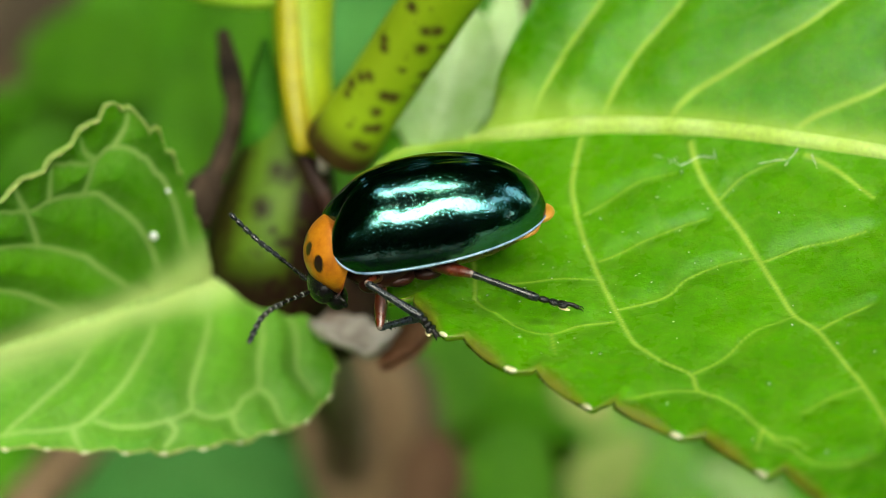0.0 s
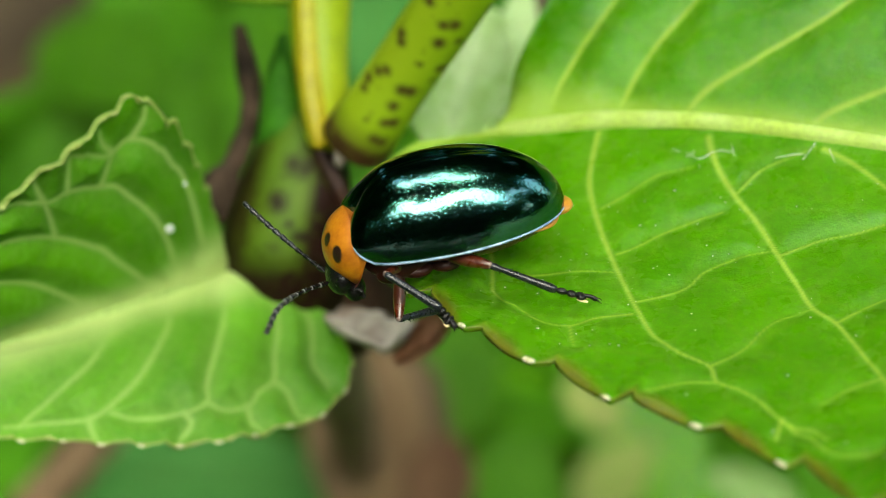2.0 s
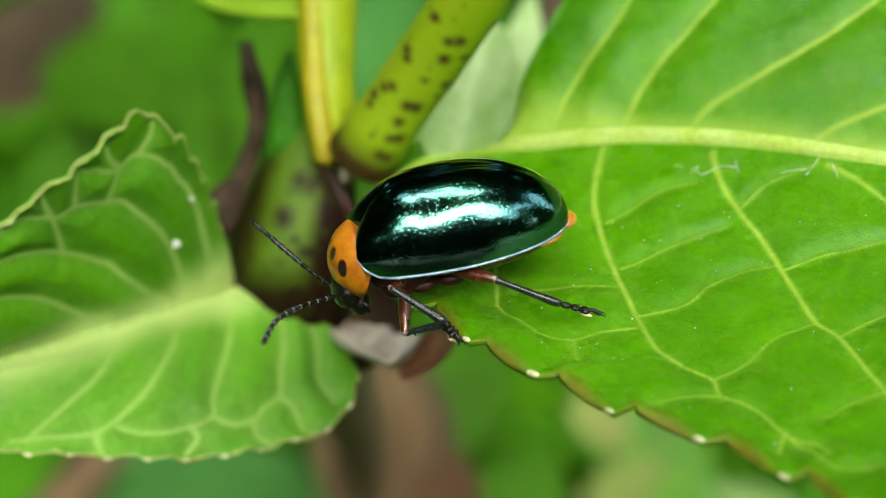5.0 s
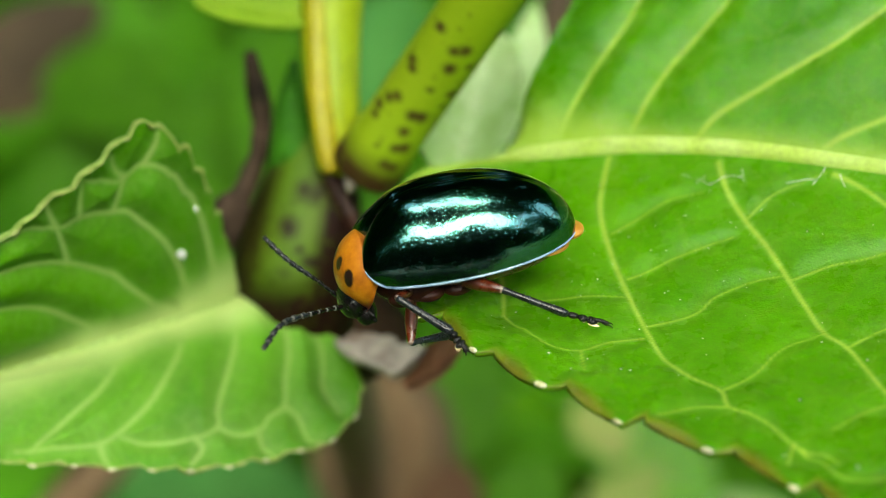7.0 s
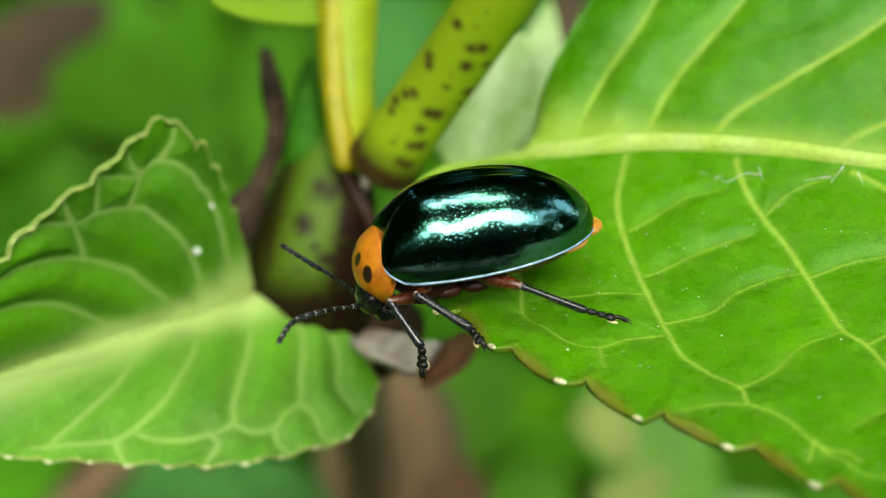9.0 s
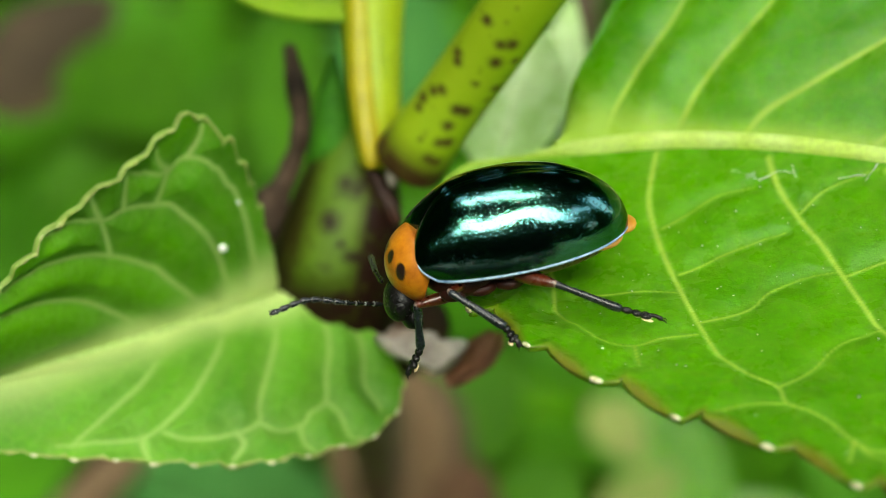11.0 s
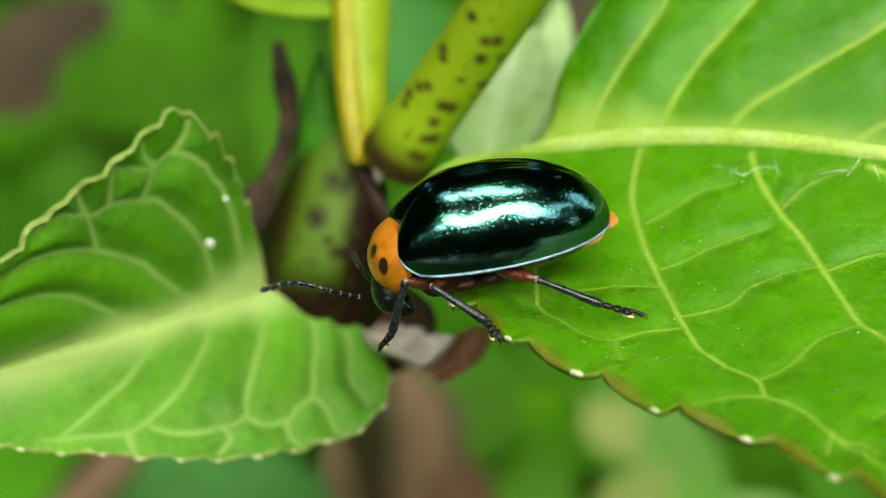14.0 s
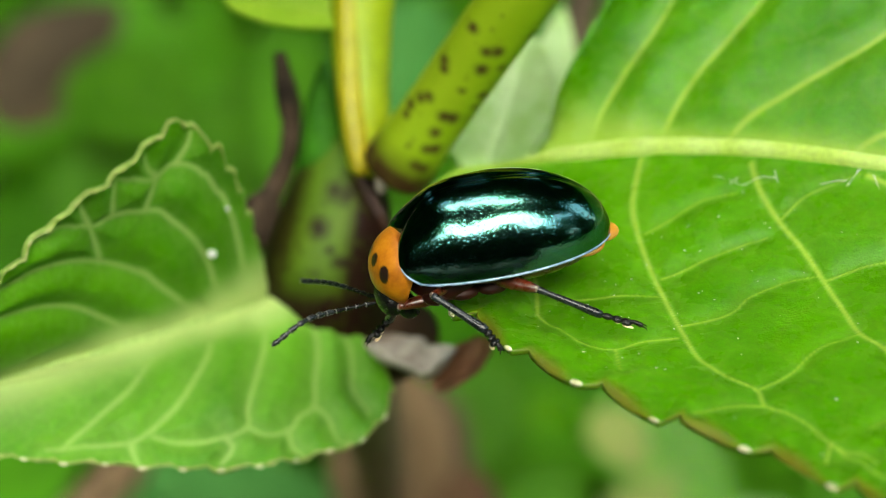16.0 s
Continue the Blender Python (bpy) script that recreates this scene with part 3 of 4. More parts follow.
part("leaf_scar", tube(spline([(-6.61, 14.94, -2.44), (-6.08, 14.25, -3.07), (-5.57, 13.73, -3.81), (-5.16, 13.55, -4.77)], 30), np.interp(np.linspace(0, 1, 30), [0, 0.3, 0.8, 1], [0.15, 0.26, 0.34, 0.3]) * (1 + 0.2 * np.sin(np.arange(30) * 1.9) * np.sin(np.arange(30) * 0.7)), 20), M_SCAR, plant, "dark brown scar ring")
part("callus", ball((-5.38, 13.52, -2.19), (0.28, 0.3, 0.65)), M_DRY, plant, "greyish callus in the leaf axil")
part("axil_leaf", tube(spline([(-8.32, 19.52, 0.80), (-8.37, 18.61, -0.50), (-8.31, 17.46, -1.97), (-8.02, 15.92, -3.82)], 40), np.interp(np.linspace(0, 1, 40), [0, 0.3, 0.7, 1], [0.15, 0.75, 1.3, 1.7]), 24, 0.9), M_BUDLEAF, plant, "dark green young leaf in the axil")

twig = thing("twig", (-10.98, 14.92, -6.64), "dark dry twig with a swollen bud scale beside the stem", "twig")
P = spline([(-10.66, 21.99, -0.04), (-10.39, 21.12, -1.27), (-10.06, 20.10, -2.73), (-10.09, 19.15, -3.75), (-10.62, 17.78, -4.82), (-11.27, 16.18, -5.72), (-10.98, 14.92, -6.64)], 90)
wob = np.array([0.10 * smooth_noise(p, 0.8, 2.0) for p in P])
part("bud_scale", tube(P[62:88] + V(-0.15, -0.25, 0), 1.02 * np.sin(np.linspace(0.3, 2.9, 26)) + 0.05, 16, 0.8), M_BARK, twig, "dark swollen bud scale")
part("shoot", tube(P, np.interp(np.linspace(0, 1, 90), [0, 0.15, 0.5, 0.72, 0.85, 1], [0.25, 0.55, 0.5, 0.55, 1.05, 0.7]) + wob, 20), M_BARK, twig, "dry brown shoot")

def bract(name, pts, width, material, label, seed, curl=0.6):
    """A dry curled scale along the points."""
    n, m = 50, 22
    P = spline(pts, n)
    T, N, B = frames_along(P)
    w = width * np.sin(np.linspace(0.25, np.pi - 0.12, n)) ** 0.7
    G = np.zeros((n, m, 3))
    for j, a in enumerate(np.linspace(-1, 1, m)):
        G[:, j] = P + B * (a * w)[:, None] + N * (curl * w * (a * a - 0.4))[:, None]
    for i in range(n):
        for j in range(m):
            G[i, j] += N[i] * (0.45 * smooth_noise(G[i, j], 0.6, seed) + 0.16 * smooth_noise(G[i, j], 1.9, seed))
    ob = thing(name, P[0], label, "dry leaf")
    b = part("scale", sheet(G), material, ob)
    mod = b.modifiers.new("thickness", "SOLIDIFY")
    mod.thickness = 0.18 * MM
    return ob


bract("dry_bract", [(-5.82, 10.66, -9.24), (-4.46, 9.50, -9.16), (-3.17, 9.12, -9.35), (-1.85, 9.72, -8.84)], 1.5, M_DRY, "withered grey-brown bract at the foot of the stalk", 1.0)
M_DRYR = plain("dry_bract_red", (0.11, 0.04, 0.02), (0.36, 0.17, 0.085), 0.4, 0.75, 0.12, 0.15)
bract("dry_bract", [(-0.62, 10.25, -8.44), (-1.00, 9.49, -8.82), (-1.76, 8.86, -9.37), (-2.87, 8.76, -10.21)], 0.9, M_DRYR, "curled red-brown dry bract edge", 4.0, 0.9)

# ---- background: far leaves, stalks and ground ----
def far_leaf(a, b, width, material, label, droop=0.0, face=(0, -0.5, 0.85), fold=0.25, seed=0.0):
    """A whole leaf out of focus, from its foot a to its tip b."""
    a, b = V(*a), V(*b)
    n, m = 36, 21
    ax = b - a
    L = np.linalg.norm(ax)
    side = np.cross(V(*face), ax)
    side /= np.linalg.norm(side)
    up = np.cross(ax / L, side)
    s = np.linspace(0, 1, n)
    w = width * np.sin(np.pi * s ** 0.8) ** 0.75 + 0.02
    G = np.zeros((n, m, 3))
    for j, k in enumerate(np.linspace(-1, 1, m)):
        G[:, j] = a + s[:, None] * ax + side * (k * w)[:, None] + up * (fold * abs(k) * w + droop * L * s * s)[:, None]
    vein = np.zeros((n, m))
    for j, k in enumerate(np.linspace(-1, 1, m)):
        vein[:, j] = 0.5 * np.maximum(np.clip(1.4 - abs(k) * 12, 0, 1), 0.6 * (np.abs(((s - 0.35 * abs(k)) * 8) % 1 - 0.5) < 0.07))
    ob = thing("leaf", a, label, "leaf", "leaves of the plant")
    bl = part("blade", sheet(G), material, ob, attrs={"vein": vein.ravel(), "edge": np.zeros(n * m)})
    mod = bl.modifiers.new("thickness", "SOLIDIFY")
    mod.thickness = 0.25 * MM
    part("midrib", tube(a + s[:, None] * ax + up * (droop * L * s * s)[:, None], np.linspace(0.03 * width, 0.008 * width, n) + 0.05, 8), material, ob)
    return ob


M_PALE = leaf_material("leaf_pale", (0.60, 0.76, 0.40), (0.34, 0.60, 0.14), (0.84, 0.88, 0.74), 0.25, 4.0, 0.1, share=0.35)
M_TEAL = leaf_material("leaf_bluish", (0.11, 0.36, 0.08), (0.07, 0.26, 0.05), (0.12, 0.27, 0.06), 0.6, 4.0, 0.1, spec=0.2)
M_MID = leaf_material("leaf_mid", (0.080, 0.25, 0.006), (0.045, 0.16, 0.004), (0.10, 0.25, 0.02), 0.6, 4.0, 0.1, spec=0.2)
M_DARK = leaf_material("leaf_dark", (0.05, 0.17, 0.008), (0.03, 0.11, 0.005), (0.06, 0.15, 0.02), 0.6, 4.0, 0.1, spec=0.2)
M_BROWN = plain("dead_leaf_brown", (0.05, 0.035, 0.018), (0.12, 0.085, 0.045), 0.02, 0.8, 0.2, 0.1)
M_LIME = leaf_material("leaf_lime", (0.26, 0.44, 0.02), (0.18, 0.32, 0.012), (0.34, 0.42, 0.06), 0.5, 4.0, 0.1, spec=0.2)
M_STRAW = plain("dead_leaf_straw", (0.20, 0.29, 0.06), (0.30, 0.36, 0.10), 0.02, 0.8, 0.2, 0.2)
M_STALK = plain("stalk_brown", (0.20, 0.125, 0.065), (0.28, 0.19, 0.105), 0.03, 0.8, 0.1)
for pts, r, material, label in (([(-45.77, 81.65, -89.17), (-43.77, 91.55, -92.47), (-41.97, 101.72, -95.38)], 2.6, M_STALK, "brown woody stalk out of focus"), ([(-7.82, 15.18, -13.25), (-9.19, 43.78, -38.65), (-10.70, 86.59, -82.12), (-11.32, 115.40, -128.14)], 3.0, M_STALK, "brown woody stem low behind the leaves"), ([(6.72, 82.42, -35.78), (7.74, 85.06, -32.00), (9.02, 88.59, -26.96)], 1.7, M_BROWN, "brown twig far behind the leaf")):
    st = thing("stalk", pts[0], label, "stalk")
    P = spline(pts, 40)
    part("stem", tube(P, r * (1 + 0.02 * np.sin(np.arange(40) * 0.9)), 14), material, st)
    part("joint", tube(P[16:20], [1.01 * r, 1.06 * r, 1.06 * r, 1.01 * r], 14), material, st)

far_leaf((-59.39, 164.92, -74.86), (-38.05, 150.80, -77.59), 8.4, M_MID, "green leaf behind the plant")
far_leaf((-61.62, 148.86, -90.83), (-42.98, 161.63, -79.56), 6.0, M_MID, "green leaf behind the plant")
far_leaf((-32.27, 121.64, -80.88), (-33.61, 151.50, -66.13), 4.8, M_MID, "bright green leaf standing behind the node")
far_leaf((-22.83, 119.76, -69.62), (-25.40, 148.55, -56.40), 4.8, M_MID, "green leaf standing behind the twig")
far_leaf((-14.09, 146.67, -73.03), (-7.58, 167.82, -63.74), 8.0, M_TEAL, "bluish-green leaf behind the stems")
far_leaf((-0.64, 18.21, -5.34), (1.38, 25.32, -0.43), 2.7, M_PALE, "pale shining leaf behind the petiole", fold=0.75, face=(-0.15, -0.62, 0.77))
far_leaf((2.18, 22.35, -6.49), (3.80, 34.44, -3.18), 1.3, M_PALE, "narrow pale leaf edge behind the large leaf")
far_leaf((-50.07, 116.81, -115.68), (-14.84, 124.80, -125.19), 8.4, M_TEAL, "pale bluish-green leaf below the folded leaf")
far_leaf((-54.83, 104.76, -108.47), (-36.39, 109.52, -119.11), 7.0, M_TEAL, "bluish-green leaf low below")
far_leaf((46.32, 109.96, -118.49), (32.48, 128.22, -127.27), 5.2, M_PALE, "pale leaf low below the large leaf")
far_leaf((3.20, 139.99, -145.34), (10.94, 165.72, -136.48), 8.0, M_LEAF, "green leaf below the large leaf")
far_leaf((30.84, 125.40, -131.30), (15.64, 149.16, -132.24), 7.2, M_LEAF, "green leaf below the large leaf")
far_leaf((17.42, 134.51, -111.31), (37.59, 122.48, -128.49), 8.4, M_LEAF, "green leaf out of focus below the large leaf")
far_leaf((7.87, 138.57, -112.49), (18.31, 131.23, -136.92), 6.8, M_LEAF, "bright green leaf out of focus below")
far_leaf((-19.14, 156.22, -104.72), (-32.35, 187.90, -76.92), 10.0, M_DARK, "green leaf far behind the stems")
far_leaf((7.29, 131.72, -136.22), (27.19, 130.71, -130.69), 6.8, M_LEAF, "bright green leaf out of focus low down")
far_leaf((-75.59, 174.71, -88.78), (-55.47, 185.25, -73.73), 9.2, M_BROWN, "dead brown leaf far behind")
far_leaf((-3.76, 145.44, -120.12), (6.49, 142.49, -124.32), 4.4, M_MID, "green leaf in shade below")
far_leaf((17.30, 113.73, -120.07), (27.74, 122.46, -114.58), 4.4, M_STRAW, "withered beige leaf out of focus low down")
far_leaf((38.74, 112.42, -121.95), (26.18, 118.44, -120.32), 4.8, M_LEAF, "green leaf out of focus low down")
far_leaf((-51.68, 208.55, -117.15), (-74.23, 210.32, -114.63), 11.0, M_DARK, "dark green leaf far behind")
far_leaf((-12.75, 19.37, 4.05), (-5.98, 18.82, 3.22), 1.0, M_LIME, "edge of a lime-green leaf hanging into view")
M_REDBR = plain("dead_leaf_red", (0.09, 0.05, 0.025), (0.16, 0.085, 0.045), 0.02, 0.8, 0.2, 0.1)
far_leaf((-9.93, 97.43, -75.2), (-9.64, 93.67, -106.7), 7.0, M_STALK, "dry tan leaf hanging out of focus")
far_leaf((-14.43, 117.9, -98.23), (-10.95, 108.0, -121.08), 6.0, M_BROWN, "dead brown leaf in shade")
far_leaf((-5.86, 127.5, -102.01), (-8.12, 112.48, -123.42), 6.5, M_BROWN, "dead brown leaf in shade")
far_leaf((-0.43, 93.99, -88.87), (-2.41, 90.87, -102.01), 4.0, M_REDBR, "withered red-brown leaf out of focus")
far_leaf((-2.06, 133.26, -102.53), (2.62, 120.47, -112.09), 7.0, M_MID, "green leaf in shade below")
far_leaf((15.7, 117.59, -98.84), (21.09, 109.19, -102.15), 3.6, M_STRAW, "withered beige leaf out of focus low down")
far_leaf((3.77, 104.14, -100.55), (13.24, 99.55, -107.15), 6.0, M_MID, "green leaf out of focus low down")
g = Mat("ground_soil")
gcol = g.ramp(g.noise(0.02, 6), [(0.3, (0.018, 0.013, 0.008)), (0.5, (0.05, 0.035, 0.018)), (0.7, (0.025, 0.055, 0.008))])
g.put("Base Color", g.mix(1.0, gcol, g.ramp(g.noise(0.2, 5), [(0.3, 0.6), (0.7, 1.2)]), "MULTIPLY")).put("Roughness", 0.9)
g.bump(g.noise(0.06, 6), 0.8, 8)
GROUND = -170.0
k = 41
xs = np.sign(np.linspace(-1, 1, k)) * np.abs(np.linspace(-1, 1, k)) ** 5 * 60000
gv = np.array([(x, y, GROUND + 9 * smooth_noise((x, y, 0), 0.012, 3.0)) for x in xs for y in xs])
gf = [(i * k + j, (i + 1) * k + j, (i + 1) * k + j + 1, i * k + j + 1) for i in range(k - 1) for j in range(k - 1)]
ground = new("ground", mesh_of(gv, gf, g.m))
tagged(ground, "brown soil with leaf litter and moss patches", "ground", kind="structure")

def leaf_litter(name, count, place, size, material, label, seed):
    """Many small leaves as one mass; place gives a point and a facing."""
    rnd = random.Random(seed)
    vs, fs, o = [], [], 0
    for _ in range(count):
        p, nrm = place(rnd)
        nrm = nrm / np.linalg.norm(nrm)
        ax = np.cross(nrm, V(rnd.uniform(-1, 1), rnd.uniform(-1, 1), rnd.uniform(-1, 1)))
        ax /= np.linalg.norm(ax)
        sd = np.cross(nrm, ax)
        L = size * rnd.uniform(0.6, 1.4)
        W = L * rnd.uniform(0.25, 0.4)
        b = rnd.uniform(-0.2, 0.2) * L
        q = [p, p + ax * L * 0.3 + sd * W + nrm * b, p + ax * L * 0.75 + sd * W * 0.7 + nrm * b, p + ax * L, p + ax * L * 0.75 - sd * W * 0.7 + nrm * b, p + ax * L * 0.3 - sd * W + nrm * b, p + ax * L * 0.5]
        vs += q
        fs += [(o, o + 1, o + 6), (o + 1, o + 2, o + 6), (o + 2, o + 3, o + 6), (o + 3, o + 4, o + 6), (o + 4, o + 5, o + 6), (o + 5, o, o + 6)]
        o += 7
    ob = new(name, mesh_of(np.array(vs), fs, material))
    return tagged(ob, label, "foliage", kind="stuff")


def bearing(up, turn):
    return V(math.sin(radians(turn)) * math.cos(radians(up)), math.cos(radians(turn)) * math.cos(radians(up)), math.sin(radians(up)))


# sky gaps in unseen leaves, placed to shape reflections on wing covers and leaf
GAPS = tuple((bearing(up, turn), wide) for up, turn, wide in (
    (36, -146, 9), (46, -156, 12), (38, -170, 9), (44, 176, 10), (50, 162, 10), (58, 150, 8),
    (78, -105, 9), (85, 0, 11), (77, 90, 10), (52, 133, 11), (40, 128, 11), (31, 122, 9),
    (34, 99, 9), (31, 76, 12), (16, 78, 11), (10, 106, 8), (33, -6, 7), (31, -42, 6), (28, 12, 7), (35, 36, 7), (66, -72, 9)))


def screen_place(rnd):
    """Unseen leaves all round and overhead, but for the gaps through which the sky looks in."""
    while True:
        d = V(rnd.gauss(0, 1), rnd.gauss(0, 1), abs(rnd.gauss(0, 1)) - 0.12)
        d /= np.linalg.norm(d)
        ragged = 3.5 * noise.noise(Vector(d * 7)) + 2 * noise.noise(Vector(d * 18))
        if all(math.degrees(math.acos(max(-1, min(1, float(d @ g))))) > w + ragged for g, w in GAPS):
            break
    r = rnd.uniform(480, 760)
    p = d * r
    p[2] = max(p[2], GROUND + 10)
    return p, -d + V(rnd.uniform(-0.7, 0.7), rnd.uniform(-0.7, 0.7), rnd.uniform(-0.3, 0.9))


M_SCREEN = plain("screen_leaf", (0.018, 0.066, 0.006), (0.046, 0.145, 0.012), 0.01, 0.6, 0.2, 0.3, 0.2)
leaf_litter("unseen_foliage", 10500, screen_place, 70.0, M_SCREEN, "dense dark green leaves all round, unseen, added to shape the light", 11)


def litter_place(rnd):
    r = 60 + 380 * rnd.random() ** 0.7
    a = rnd.uniform(0, 2 * math.pi)
    return V(r * math.cos(a), r * math.sin(a) + 80, GROUND + rnd.uniform(6, 16)), V(rnd.uniform(-0.5, 0.5), rnd.uniform(-0.5, 0.5), 1)


M_LITTER = plain("litter_brown", (0.04, 0.026, 0.014), (0.11, 0.07, 0.04), 0.02, 0.8, 0.3, 0.1)
leaf_litter("leaf_litter", 500, litter_place, 32.0, M_LITTER, "dry brown leaves lying on the soil", 5)


def weed_place(rnd):
    r = 90 + 300 * rnd.random()
    a = rnd.uniform(0, 2 * math.pi)
    return V(r * math.cos(a), 60 + r * math.sin(a), GROUND + rnd.uniform(15, 45)), V(rnd.uniform(-0.6, 0.6), rnd.uniform(-0.9, 0.3), 1)


M_WEED = plain("weed_leaf", (0.05, 0.20, 0.008), (0.12, 0.38, 0.016), 0.02, 0.6, 0.2, 0.3, 0.2)
leaf_litter("low_weeds", 1100, weed_place, 42.0, M_WEED, "low green weeds near the ground", 21)

# ---- the beetle ----
def elytra_material():
    """A pitted green metal layer under a smooth clear skin."""
    m = Mat("elytron_green_metallic")
    tone = m.ramp(m.noise(0.35, 3), [(0.3, (0.030, 0.165, 0.085)), (0.7, (0.055, 0.145, 0.160))])
    m.put("Base Color", tone).put("Metallic", 1.0).put("Roughness", 0.13)
    m.put("Specular Tint", (0.05, 0.15, 0.12))
    pits = m.ramp(m.cells(7.0, "F1"), [(0.0, 0.0), (0.4, 1.0)])
    m.bump(m.math("ADD", m.math("MULTIPLY", m.noise(7.0, 4), 0.6), m.math("MULTIPLY", pits, 0.9)), 0.24, 0.03)
    skin = m.node("ShaderNodeBump")
    skin.inputs["Strength"].default_value, skin.inputs["Distance"].default_value = 0.16, 0.03 * MM
    m.link(m.math("ADD", m.math("MULTIPLY", pits, 0.25), m.math("ADD", m.math("MULTIPLY", m.noise(1.5, 3), 1.8), m.math("MULTIPLY", m.noise(5.0, 4), 0.8))), skin.inputs["Height"])
    m.link(skin.outputs["Normal"], m.b.inputs["Coat Normal"])
    m.put("Coat Weight", 1.0).put("Coat Roughness", 0.035).put("Coat IOR", 1.43)
    return m.m


def chitin(name, a, b, rough, per_mm=1.2, coat=0.4, bump=0.02, spec=0.5):
    m = Mat(name)
    m.put("Specular IOR Level", spec)
    m.put("Base Color", m.ramp(m.noise(per_mm, 4), [(0.3, a), (0.7, b)]))
    m.put("Roughness", m.ramp(m.noise(per_mm * 3, 3), [(0.3, rough - 0.06), (0.7, rough + 0.1)])).put("Coat Weight", coat).put("Coat Roughness", 0.12)
    m.bump(m.noise(per_mm * 8, 4), 0.5, bump)
    return m.m


M_ELY = elytra_material()
# lighter and bluer than the wing cover: the rim's glint put into the colour
M_ELYRIM = chitin("elytron_rim", (0.10, 0.17, 0.27), (0.24, 0.33, 0.46), 0.25, 2.0, 1.0)
M_BLACK = chitin("chitin_black", (0.003, 0.003, 0.003), (0.009, 0.008, 0.008), 0.19, 2.0, 0.06, 0.06, spec=0.22)
M_LEG = chitin("leg_grey_black", (0.004, 0.005, 0.007), (0.014, 0.017, 0.022), 0.27, 2.5, 0.25, 0.008, spec=0.35)
M_RED = chitin("chitin_red_brown", (0.026, 0.005, 0.002), (0.085, 0.015, 0.005), 0.28, 1.0, 0.5, spec=0.5)
M_COXA = chitin("hip_dark_red", (0.010, 0.003, 0.002), (0.034, 0.007, 0.004), 0.4, 1.5, 0.0, spec=0.2)
M_ABD = chitin("abdomen_orange", (0.34, 0.13, 0.012), (0.58, 0.30, 0.04), 0.38, 1.0, 0.3)
M_PAD = chitin("foot_pad_cream", (0.62, 0.46, 0.24), (0.80, 0.66, 0.40), 0.5, 3.0, 0.0)
M_RING = chitin("antenna_ring_grey", (0.05, 0.05, 0.045), (0.13, 0.13, 0.12), 0.4, 3.0, 0.2)
M_PALEJOINT = chitin("joint_pale", (0.12, 0.07, 0.05), (0.26, 0.20, 0.17), 0.35, 2.0, 0.4)
mo = Mat("pronotum_orange")
oc = mo.ramp(mo.noise(1.3, 5, 0.65), [(0.28, (0.26, 0.075, 0.005)), (0.5, (0.42, 0.145, 0.008)), (0.75, (0.52, 0.22, 0.012))])
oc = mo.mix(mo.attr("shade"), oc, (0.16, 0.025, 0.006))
mo.put("Base Color", mo.mix(mo.attr("spot"), oc, (0.012, 0.004, 0.003))).put("Roughness", 0.36).put("Coat Weight", 0.25).put("Coat Roughness", 0.15)
mo.bump(mo.noise(7.0, 5), 0.55, 0.03)
M_PRO = mo.m

BODY = Matrix.Translation(V(-3.869, -0.281, 2.588) * MM) @ Matrix.Rotation(0.246, 4, "Z") @ Matrix.Rotation(-0.101, 4, "Y") @ Matrix.Rotation(-0.052, 4, "X")
beetle = thing("beetle", (0, 0, 0), "shiny dark green beetle with orange thorax on a leaf", "beetle")
beetle.matrix_basis = BODY
EL, EB, EH = 7.826, 2.453, 2.772


def profile(x, k, share, front, rear):
    """How wide or high the wing covers stand along their length: 1 at the fullest place k."""
    f = np.sqrt(np.clip(1 - share * np.abs((k - x) / k) ** front, 0, 1))
    r = np.sqrt(np.clip(1 - np.clip((x - k) / (1 - k), 0, 1) ** rear, 0, 1))
    return np.where(x < k, f, r)


def elytron(side):
    """One wing cover: from the middle seam down to its turned-up rim."""
    n, m = 90, 44
    x = 1 - (1 - np.linspace(0, 1, n)) ** 1.5
    x = np.clip(x, 0, 0.9995)
    th = np.linspace(0.004, np.pi / 2, m)
    wide, high = profile(x, 0.453, 0.550, 1.838, 2.000), profile(x, 0.373, 0.850, 3.425, 2.104)
    G = np.zeros((n, m, 3))
    G[:, :, 0] = (0.109 + x * EL)[:, None]
    G[:, :, 1] = side * EB * wide[:, None] * np.sin(th)[None] + side * 0.006
    G[:, :, 2] = -0.022 + EH * high[:, None] * np.cos(th)[None] ** 0.943 + 0.522 * (x * (1 - x))[:, None]
    G[:, :, 2] -= 0.05 * np.exp(-((th - 0.03) / 0.04) ** 2)[None] * high[:, None]
    front = np.exp(-(x / 0.06) ** 2)
    bulge = 0.40 * np.sin(np.pi * (th / (np.pi / 2)) ** 0.8)
    bulge = bulge - 0.28 * np.clip((th - 1.05) / 0.52, 0, 1) ** 2
    G[:, :, 0] -= front[:, None] * bulge[None]
    v, f = sheet(G)
    if side > 0:
        f = f[:, ::-1]
    ob = part("elytron", (v, f[:, ::-1]), M_ELY, beetle, "glossy metallic green wing cover")
    rim = spline(np.vstack([G[0, 26:m - 1:3], G[0:, -1]]) + V(0, side * 0.015, 0.0), 120)
    part("rim", tube(rim[:-1], np.interp(np.linspace(0, 1, 119), [0, 0.06, 0.15, 0.8, 1], [0.02, 0.04, 0.055, 0.045, 0.025]), 10), M_ELYRIM, ob, "raised rim of the wing cover, its sky glint coloured bluish")
    return ob


elytron(-1)
elytron(1)

